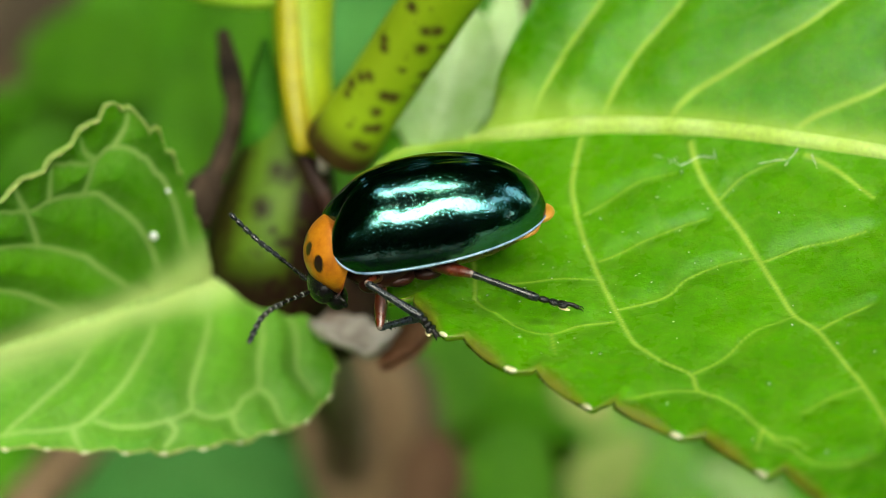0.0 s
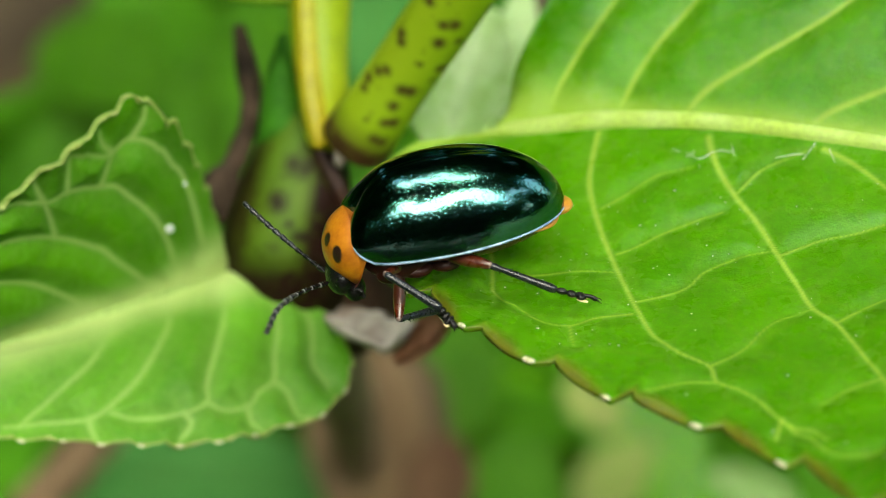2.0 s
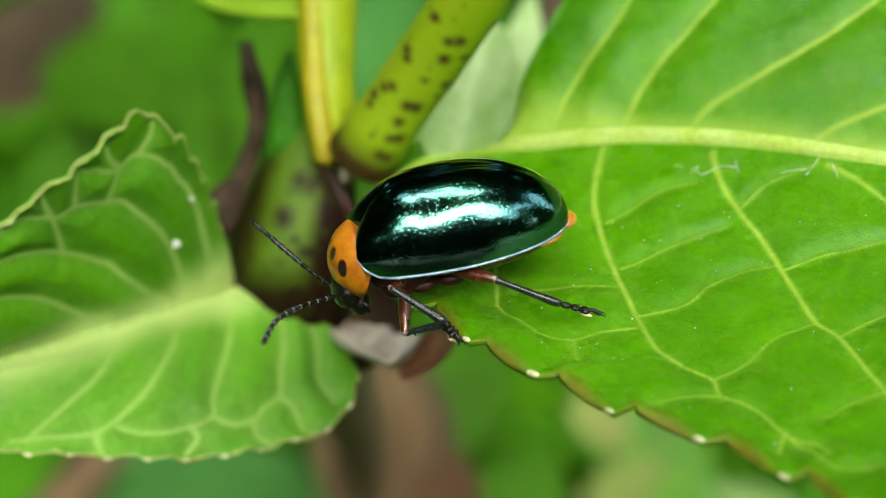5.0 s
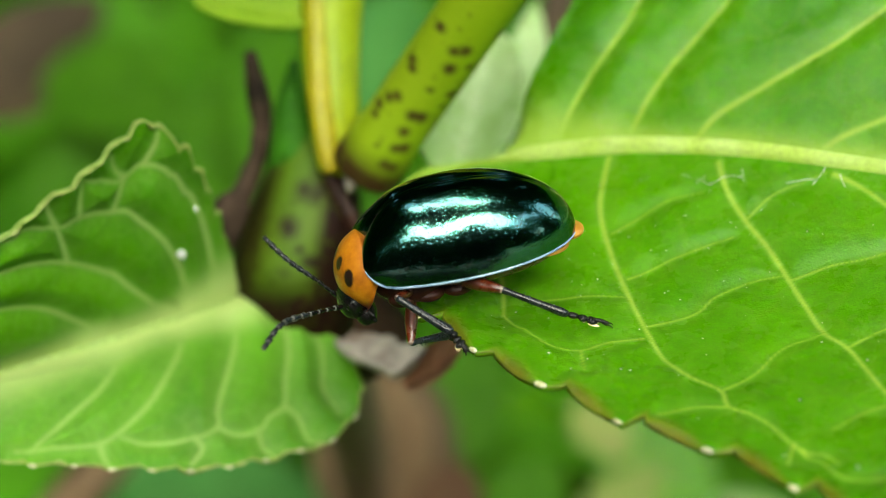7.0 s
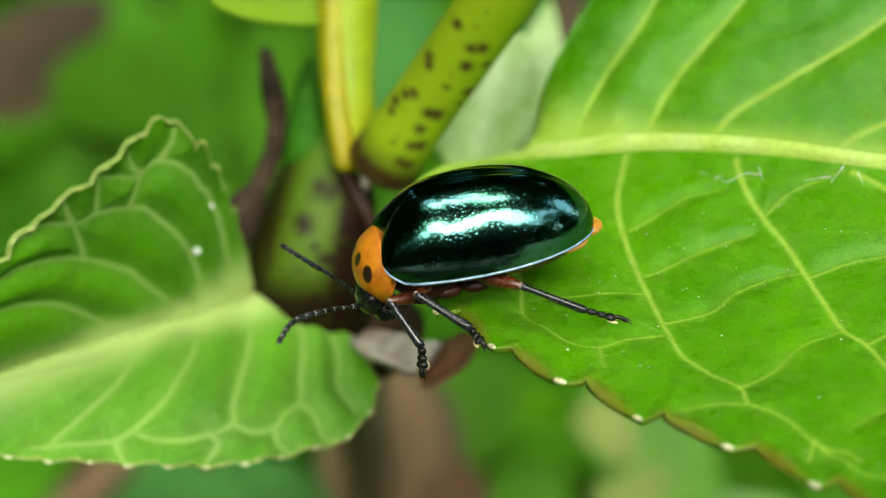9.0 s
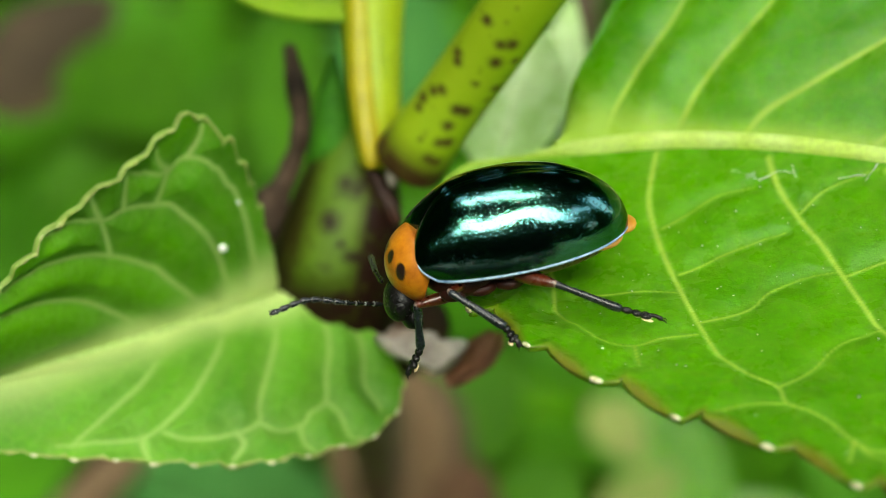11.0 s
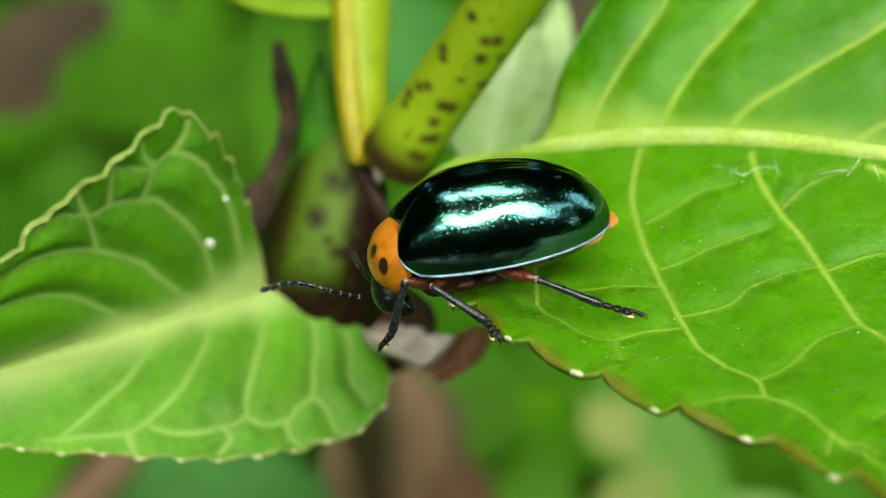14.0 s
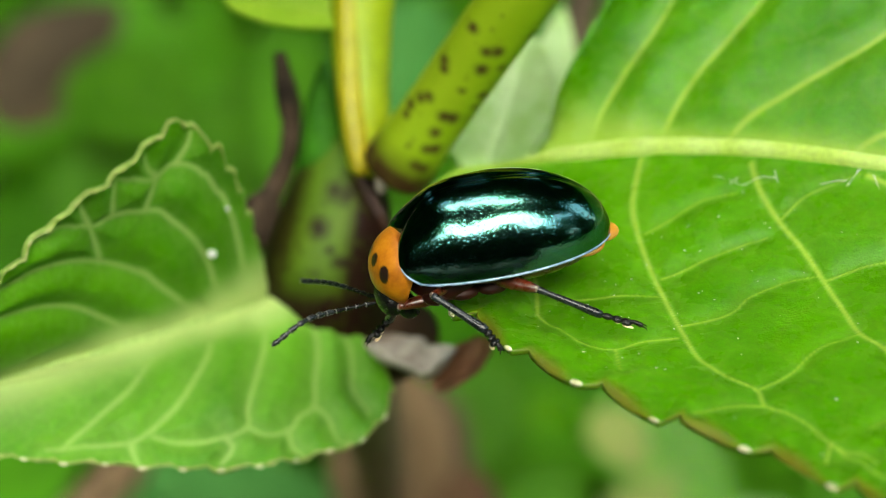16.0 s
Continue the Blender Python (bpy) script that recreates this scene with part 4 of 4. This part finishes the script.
# pronotum: a steep saddle over the neck, with dark spots
v, f = ball((0.35, 0, -0.10), (1.58, 1.62, 1.56), 150, 100)
low = 0.80 - 0.365 * np.abs(v[:, 1]) + 0.62 * v[:, 2] + 3.0 * np.clip((v[:, 2] - 0.1) / 0.5, 0, 1)
v[:, 0] = np.minimum(v[:, 0], low)
v[:, 1:] *= 1 - 0.38 * np.clip((v[:, :1] + 0.15) / 0.6, 0, 1)
sp = np.zeros(len(v))
for cx, cy, cz, r in [(-0.83, -1.00, 0.28, 0.27), (-1.02, -0.35, 0.59, 0.23)]:
    for s in (1, -1):
        d = np.sqrt(((v[:, 0] - cx) / (r * 0.8)) ** 2 + ((v[:, 1] - cy * s) / (r * 0.8)) ** 2 + ((v[:, 2] - cz) / (r * 1.25)) ** 2)
        sp = np.maximum(sp, np.clip((1.15 - d) * 6, 0, 1))
# shading below the wing cover put into the colour; brown patch on top
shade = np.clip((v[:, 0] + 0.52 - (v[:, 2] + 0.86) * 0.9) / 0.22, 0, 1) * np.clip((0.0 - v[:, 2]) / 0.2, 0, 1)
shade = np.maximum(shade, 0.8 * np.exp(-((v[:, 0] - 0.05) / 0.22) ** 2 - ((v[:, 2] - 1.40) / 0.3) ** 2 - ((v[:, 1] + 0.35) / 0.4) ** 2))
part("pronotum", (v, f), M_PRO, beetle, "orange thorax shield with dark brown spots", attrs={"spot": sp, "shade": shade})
part("thorax", ball((1.5, 0, -0.65), (1.5, 1.70, 0.80), 32, 20), M_COXA, beetle, "red-brown underside of the thorax")
part("abdomen", ball((4.2, 0, -0.25), (3.45, 1.95, 0.85), 32, 18), M_RED, beetle, "red-brown belly")
part("abdomen_segment", ball((6.55, -0.75, -0.24), (0.95, 0.85, 0.24), 20, 12), M_ABD, beetle, "brownish orange belly ring under the wing cover")
for cx, r in ((0.95, 0.42), (1.95, 0.50), (3.05, 0.50)):
    for s in (-1, 1):
        part("coxa", ball((cx, s * 1.25, -0.88), (r * 1.25, 0.5, 0.30), 18, 12), M_COXA, beetle, "dark red-brown hip joint")
part("abdomen_tip", ball((7.56, -0.32, -0.13), (0.62, 0.62, 0.27), 20, 12), M_ABD, beetle, "orange tail end beyond the wing covers")

# head, hung below the shield
HEAD = V(-0.45, -0.10, -0.80)
v, f = ball((-0.70, -0.22, -1.00), (0.60, 0.86, 0.82), 36, 24)
v[:, 0] += 0.12 * (v[:, 2] + 1.02)
muzzle = ball((-0.34, -0.34, -1.72), (0.42, 0.54, 0.52), 24, 16)
hv, hf, _ = joined((v, f), muzzle)
head = part("head", (hv, hf), M_BLACK, beetle, "glossy black head", base=HEAD)
for s in (-1, 1):
    part("eye", ball((-0.78, -0.22 + s * 0.72, -1.00), (0.26, 0.18, 0.32), 16, 12), M_BLACK, head, "bulging black eye")
    part("mandible", tube(spline([(-0.48, -0.30 + s * 0.30, -1.72), (-0.50, -0.30 + s * 0.24, -1.92), (-0.42, -0.30 + s * 0.08, -2.02)], 12), np.linspace(0.13, 0.05, 12), 10), M_BLACK, head)
    pal = [(-0.26, -0.30 + s * 0.48, -1.50), (-0.12, -0.30 + s * 0.60, -1.68), (-0.12, -0.30 + s * 0.58, -1.92)]
    part("palp", tube(spline(pal, 14), np.interp(np.linspace(0, 1, 14), [0, 0.4, 0.55, 0.8, 1], [0.07, 0.10, 0.06, 0.11, 0.05]), 10), M_BLACK, head, "jointed black mouth feeler")


def aim(a, b):
    """A pose at a whose x axis points to b."""
    a, b = V(*a), V(*b)
    return Matrix.Translation(a * MM) @ Vector(b - a).to_track_quat("X", "Z").to_matrix().to_4x4()


def limb(r, L, knots, seg=12, flat=1.0):
    P = np.stack([np.linspace(0, L, 26), np.zeros(26), np.zeros(26)], 1)
    return tube(P, r * np.interp(np.linspace(0, 1, 26), [k for k, _ in knots], [q for _, q in knots]), seg, flat)


def hairs(L, r, count, size, seed, start=0.1):
    rnd = random.Random(seed)
    out = []
    for _ in range(count):
        x = rnd.uniform(start, 1.0) * L
        a = rnd.uniform(0, 2 * math.pi)
        d = V(0.5, math.cos(a), math.sin(a))
        p = V(x, r * 0.8 * math.cos(a), r * 0.8 * math.sin(a))
        out.append(tube(np.stack([p, p + d * size * 0.5, p + d * size]), [0.012, 0.009, 0.003], 4, cap=False))
    return out


def femur_shape(L, r):
    return limb(r, L, [(0, 0.55), (0.25, 0.95), (0.55, 1.0), (0.85, 0.75), (1, 0.55)], 16)


def tibia_shape(L, r, seed):
    s = [limb(r, L, [(0, 0.8), (0.06, 1.0), (0.15, 0.78), (0.6, 0.95), (0.92, 1.2), (1, 0.95)], 14)]
    return joined(*s, *hairs(L, r, 26, 0.09, seed))


def tarsus_shape(L, r):
    """Three lobed joints, a claw joint with two hooks, and cream soles."""
    dark = [ball((L * 0.14, 0, 0), (L * 0.15, r * 0.95, r * 0.8), 12, 8), ball((L * 0.38, 0, -0.01), (L * 0.13, r * 1.1, r * 0.8), 12, 8),
            ball((L * 0.60, 0, -0.02), (L * 0.14, r * 1.35, r * 0.85), 12, 8), tube(spline([(L * 0.6, 0, 0.03), (L * 0.8, 0, 0.06), (L * 0.97, 0, 0.0)], 10), np.linspace(r * 0.4, r * 0.65, 10), 10)]
    for s in (-1, 1):
        dark.append(tube(spline([(L * 0.95, s * 0.03, 0.0), (L * 1.06, s * 0.09, 0.0), (L * 1.12, s * 0.11, -0.07)], 8), np.linspace(0.04, 0.012, 8), 6))
    sole = [ball((L * 0.66, s * r * 0.75, -r * 0.75), (L * 0.15, r * 0.55, r * 0.28), 10, 6) for s in (-1, 1)]
    sole.append(ball((L * 0.40, 0, -r * 0.75), (L * 0.08, r * 0.7, r * 0.2), 10, 6))
    v, f, ids = joined(*dark, *sole)
    return v, f, [0 if i < len(dark) else 1 for i in ids]


def leg(name, hip, knee, ankle, toe, thick, fem_mat, label):
    L = [float(np.linalg.norm(V(*b) - V(*a))) for a, b in ((hip, knee), (knee, ankle), (ankle, toe))]
    fv, ff, ids = joined(femur_shape(L[0], thick[0]), ball((L[0] * 0.98, 0, 0), thick[0] * 0.57, 12, 8))
    fem = part(name, (fv, ff), [fem_mat, M_PALEJOINT], beetle, label, face_mats=ids)
    fem.matrix_basis = aim(hip, knee)
    BASE[fem] = V(0, 0, 0)
    v, f, _ = tibia_shape(L[1], thick[1], len(beetle.children))
    tib = part("tibia", (v, f), M_LEG, fem, "slender grey-black shin")
    tib.matrix_basis = aim(hip, knee).inverted() @ aim(knee, ankle)
    v, f, ids = tarsus_shape(L[2], thick[2])
    tar = part("tarsus", (v, f), [M_BLACK, M_PAD], fem, "black lobed foot with cream soles", face_mats=ids)
    tar.matrix_basis = aim(hip, knee).inverted() @ aim(ankle, toe)
    return fem, tib, tar


leg("middle_leg", (1.9, -0.7, -0.75), (0.68, -2.04, -0.32), (2.26, -3.33, -1.38), (2.62, -3.86, -1.98), (0.22, 0.155, 0.18), M_RED, "red-brown and black middle leg")
leg("hind_leg", (2.9, -1.3, -0.45), (4.37, -2.59, -0.56), (6.49, -3.45, -1.64), (7.87, -3.89, -2.16), (0.27, 0.14, 0.15), M_RED, "stout red-brown hind thigh with black shin")
leg("middle_leg", (1.9, 0.7, -0.75), (1.2, 2.2, -0.5), (2.4, 3.0, -1.7), (2.9, 3.3, -2.2), (0.20, 0.13, 0.14), M_RED, "red-brown and black middle leg")
leg("hind_leg", (2.9, 1.3, -0.45), (4.4, 2.4, -0.6), (6.2, 3.0, -1.9), (7.3, 3.2, -2.5), (0.34, 0.13, 0.13), M_RED, "stout red-brown hind thigh with black shin")
leg("front_leg", (1.3, 1.1, -1.0), (0.9, 2.0, -1.5), (2.2, 2.3, -2.4), (3.0, 2.3, -2.7), (0.17, 0.12, 0.13), M_RED, "red-brown and black front leg")
front = leg("front_leg", (0, 0, 0), (1.75, 0, 0), (3.75, 0, 0), (4.9, 0, 0), (0.24, 0.15, 0.18), M_RED, "red-brown and black front leg, feeling about")

SEGS = 11


def antenna():
    """A chain of eleven joints, the first one the part that carries the rest."""
    L = 4.35 / SEGS
    made = []
    for k in range(SEGS):
        r = 0.10 if k == 0 else 0.075 + 0.030 * min(1.0, k / 5)
        knots = [(0, 0.5), (0.2, 0.75), (0.75, 1.05), (0.95, 0.95), (1, 0.55)] if k < SEGS - 1 else [(0, 0.6), (0.4, 1.0), (0.75, 0.85), (1, 0.3)]
        v, f, _ = joined(limb(r, L * 1.04, knots, 10), *hairs(L, r, 12, 0.06, 100 + k, 0.3))
        fm = [1 if 0.97 * L < np.mean([v[i][0] for i in q]) < 1.02 * L and max(np.hypot(v[i][1], v[i][2]) for i in q) < 1.3 * r else 0 for q in f]
        ob = part("antenna" if k == 0 else "antenna_joint", (v, f), [M_BLACK if k < 4 else M_LEG, M_RING], beetle if k == 0 else made[0], "jointed black feeler with short hairs" if k == 0 else "", face_mats=fm)
        BASE[ob] = V(0, 0, 0)
        made.append(ob)
    return made


near_antenna, far_antenna = antenna(), antenna()


def between(rows, step=0.25):
    """Control points at even steps, gliding between the rows."""
    T = np.array([r[0] for r in rows], float)
    P = np.array([r[1:] for r in rows], float)
    D = np.zeros_like(P)
    for i in range(1, len(T) - 1):
        a, b = (P[i] - P[i - 1]) / (T[i] - T[i - 1]), (P[i + 1] - P[i]) / (T[i + 1] - T[i])
        D[i] = np.where(a * b > 0, 2 * a * b / (a + b + 1e-12), 0)
    out = []
    for t in np.arange(0, 16.001, step):
        i = int(np.clip(np.searchsorted(T, t, "right") - 1, 0, len(T) - 2))
        h = T[i + 1] - T[i]
        u = (t - T[i]) / h
        p = (2 * u ** 3 - 3 * u * u + 1) * P[i] + (u ** 3 - 2 * u * u + u) * h * D[i] + (3 * u * u - 2 * u ** 3) * P[i + 1] + (u ** 3 - u * u) * h * D[i + 1]
        out.append((float(t), p.reshape(-1, 3)))
    return out


def move_antenna(joints, rows):
    L = 4.35 / SEGS
    keys = [[] for _ in joints]
    for t, c in between(rows):
        line = spline(c, SEGS + 1)
        p, first = line[0], None
        for k in range(SEGS):
            d = line[k + 1] - line[k]
            d = d / np.linalg.norm(d) * L
            m = aim(p, p + d)
            if k == 0:
                first = m.inverted()
            keys[k].append((t, m if k == 0 else first @ m))
            p = p + d
    for ob, r in zip(joints, keys):
        walk(ob, r)


def move_leg(pieces, rows):
    keys = [[], [], []]
    for t, (hip, knee, ankle, toe) in between(rows):
        out = [hip]
        for q, L in ((knee, 1.75), (ankle, 2.0), (toe, 1.15)):
            d = q - out[-1]
            out.append(out[-1] + d / np.linalg.norm(d) * L)
        m = [aim(out[i], out[i + 1]) for i in range(3)]
        inv = m[0].inverted()
        for k in range(3):
            keys[k].append((t, m[k] if k == 0 else inv @ m[k]))
    for ob, r in zip(pieces, keys):
        walk(ob, r)


def motions():
    # the body rocks a little over its feet: seconds, degrees nose up, rise in mm
    pivot = Matrix.Translation(V(3.5, 0, -1.0) * MM)
    walk(beetle, [(t, Matrix.Translation((0, 0, up * MM)) @ BODY @ pivot @ Matrix.Rotation(radians(a), 4, "Y") @ pivot.inverted()) for t, a, up in (
        (0, 0, 0), (4.2, 0.0, 0.0), (6.5, 0.2, 0.02), (9.0, 0.1, 0.03), (11.5, 0.1, 0.03), (12.0, -0.35, 0.0), (12.5, 0.0, 0.0), (13.0, 0.25, 0.0),
        (13.5, 0.55, -0.01), (14.5, 0.6, -0.03), (15.0, 0.9, -0.01), (16.0, 1.2, 0.0))])
    # the head dips out and draws back: seconds, mm along, mm up, degrees
    walk(head, [(t, Matrix.Translation((HEAD + V(dx, 0, dz)) * MM) @ Matrix.Rotation(radians(a), 4, "Y")) for t, dx, dz, a in (
        (0, 0, 0, 0), (9.2, 0, 0, 0), (10.4, -0.10, -0.2, 0), (11.5, -0.22, -0.42, 4), (12.5, -0.18, -0.42, 2), (13.0, -0.15, -0.38, 0), (13.5, -0.10, -0.34, -6),
        (14.0, -0.05, -0.24, -12), (14.5, 0.05, -0.06, -22), (15.0, 0.10, -0.02, -26), (15.5, 0.10, 0.0, -24), (16.0, 0.05, 0.0, -18))])
    move_antenna(near_antenna, [
        (0, -1.33, -1.11, -0.74,  -2.40, -2.00, -0.35,  -3.22, -3.13, 0.07,  -3.91, -4.40, -0.01),
        (4, -1.29, -1.12, -0.73,  -2.55, -1.78, -0.46,  -3.51, -2.85, -0.23,  -4.07, -4.18, -0.20),
        (6.5, -1.23, -1.13, -0.77,  -2.38, -1.87, -0.28,  -3.55, -2.63, 0.12,  -4.43, -3.79, 0.04),
        (8, -1.22, -1.14, -0.77,  -2.36, -1.89, -0.28,  -3.57, -2.67, -0.10,  -4.36, -3.88, -0.21),
        (9, -1.22, -1.14, -0.87,  -2.50, -1.66, -0.43,  -3.78, -2.27, -0.15,  -4.52, -3.52, -0.09),
        (11.5, -1.69, -1.02, -0.89,  -2.92, -1.40, -0.21,  -4.27, -1.06, 0.18,  -5.72, -1.09, 0.05),
        (12.5, -1.41, -1.08, -1.16,  -2.79, -0.76, -0.84,  -4.15, -0.44, -0.45,  -5.60, -0.43, -0.49),
        (13, -1.43, -1.08, -1.12,  -2.78, -0.71, -0.74,  -4.14, -0.39, -0.35,  -5.59, -0.36, -0.37),
        (13.5, -1.55, -1.05, -1.03,  -2.91, -0.84, -0.57,  -4.23, -0.47, -0.09,  -5.54, -1.03, 0.16),
        (14, -1.57, -1.05, -0.91,  -2.76, -1.34, -0.13,  -4.07, -1.15, 0.46,  -5.32, -1.80, 0.82),
        (14.5, -1.22, -1.13, -0.89,  -2.47, -1.57, -0.30,  -3.87, -1.68, 0.06,  -4.82, -2.76, 0.23),
        (15, -1.25, -1.13, -0.79,  -2.46, -1.81, -0.37,  -3.89, -1.88, -0.59,  -4.79, -3.01, -0.71),
        (15.5, -1.29, -1.12, -0.89,  -2.55, -1.72, -0.49,  -4.00, -1.75, -0.63,  -5.27, -2.12, -1.21),
        (16, -1.27, -1.13, -0.74,  -2.66, -1.49, -0.52,  -3.95, -2.09, -0.28,  -5.25, -2.58, -0.71),
    ])
    move_antenna(far_antenna, [
        (0, -1.21, 0.42, -1.27,  -1.91, 1.63, -0.91,  -2.64, 2.84, -0.56,  -3.43, 3.47, 0.47),
        (4, -1.24, 0.43, -1.32,  -2.05, 1.50, -0.78,  -2.86, 2.36, 0.06,  -3.60, 3.53, 0.50),
        (6.5, -1.19, 0.41, -1.31,  -1.83, 1.71, -1.15,  -2.58, 2.92, -0.87,  -3.26, 4.05, -0.28),
        (8, -1.11, 0.40, -1.42,  -1.89, 1.57, -1.06,  -2.73, 2.70, -0.71,  -3.50, 3.77, -0.10),
        (9, -1.11, 0.40, -1.45,  -1.82, 1.64, -1.19,  -2.58, 2.87, -1.06,  -3.42, 4.01, -0.75),
        (11.5, -1.39, 0.45, -0.85,  -1.22, 1.81, -1.35,  -0.97, 3.15, -1.84,  -0.69, 4.44, -2.43),
        (12.5, -1.11, 0.39, -1.04,  -0.82, 1.75, -1.44,  -0.51, 3.08, -1.94,  -0.21, 4.37, -2.53),
        (13.5, -1.26, 0.43, -1.03,  -1.20, 1.85, -1.29,  -1.09, 3.25, -1.65,  -0.84, 4.58, -2.18),
        (14, -1.16, 0.40, -1.17,  -1.31, 1.82, -1.44,  -1.32, 3.22, -1.82,  -1.26, 4.58, -2.33),
        (14.5, -1.16, 0.42, -1.63,  -1.61, 1.78, -1.85,  -1.93, 3.17, -2.11,  -2.23, 4.56, -2.39),
        (15, -1.21, 0.43, -1.58,  -1.62, 1.75, -1.99,  -2.10, 3.07, -2.37,  -2.68, 4.35, -2.73),
        (15.5, -1.14, 0.41, -1.64,  -1.75, 1.69, -1.94,  -2.48, 2.90, -2.25,  -3.33, 4.02, -2.61),
        (16, -1.08, 0.39, -1.49,  -1.85, 1.61, -1.66,  -2.57, 2.83, -1.97,  -3.46, 3.91, -2.35),
    ])
    move_leg(front, [
        (0, 1.31, -1.15, -1.02,  0.81, -2.52, -1.98,  2.42, -1.55, -2.64,  2.99, -1.40, -3.63),
        (4, 1.31, -1.15, -1.02,  0.89, -2.50, -2.05,  2.40, -1.43, -2.80,  3.00, -1.31, -3.77),
        (6.5, 1.31, -1.15, -1.02,  0.88, -2.50, -2.04,  2.45, -1.49, -2.77,  3.32, -2.03, -3.30),
        (7.5, 1.31, -1.15, -1.02,  0.83, -2.60, -1.87,  2.38, -1.64, -2.70,  3.27, -2.17, -3.19),
        (8, 1.31, -1.15, -1.02,  0.25, -2.47, -1.46,  1.89, -2.49, -2.61,  2.09, -3.19, -3.50),
        (8.5, 1.31, -1.15, -1.02,  0.26, -2.51, -1.35,  1.63, -2.23, -2.78,  1.79, -2.93, -3.68),
        (9, 1.31, -1.15, -1.02,  -0.26, -1.76, -0.56,  0.50, -2.90, -2.01,  0.34, -3.11, -3.13),
        (11.5, 1.31, -1.15, -1.02,  -0.41, -1.10, -1.31,  -0.65, -0.70, -3.26,  -1.23, -0.65, -4.25),
        (12.5, 1.31, -1.15, -1.02,  -0.38, -1.23, -1.47,  -0.92, -0.56, -3.27,  -1.29, -0.16, -4.28),
        (13, 1.31, -1.15, -1.02,  -0.28, -1.80, -0.71,  -0.78, -1.33, -2.58,  -1.27, -0.93, -3.55),
        (13.5, 1.31, -1.15, -1.02,  -0.02, -1.66, -0.01,  -0.73, -2.67, -1.59,  -1.13, -2.16, -2.54),
        (14, 1.31, -1.15, -1.02,  -0.18, -1.52, -0.19,  -0.95, -1.93, -1.98,  -1.38, -1.42, -2.92),
        (14.5, 1.31, -1.15, -1.02,  -0.13, -1.87, -0.34,  -1.22, -0.72, -1.57,  -2.02, -0.79, -2.40),
        (15, 1.31, -1.15, -1.02,  -0.43, -1.06, -1.21,  -1.19, 0.43, -2.29,  -2.07, 0.69, -3.00),
        (15.5, 1.31, -1.15, -1.02,  -0.43, -1.08, -1.20,  -0.90, 0.29, -2.58,  -1.77, 0.29, -3.33),
        (16, 1.31, -1.15, -1.02,  -0.43, -1.03, -1.17,  -0.69, 0.35, -2.58,  -1.64, 0.05, -3.16),
    ])


motions()
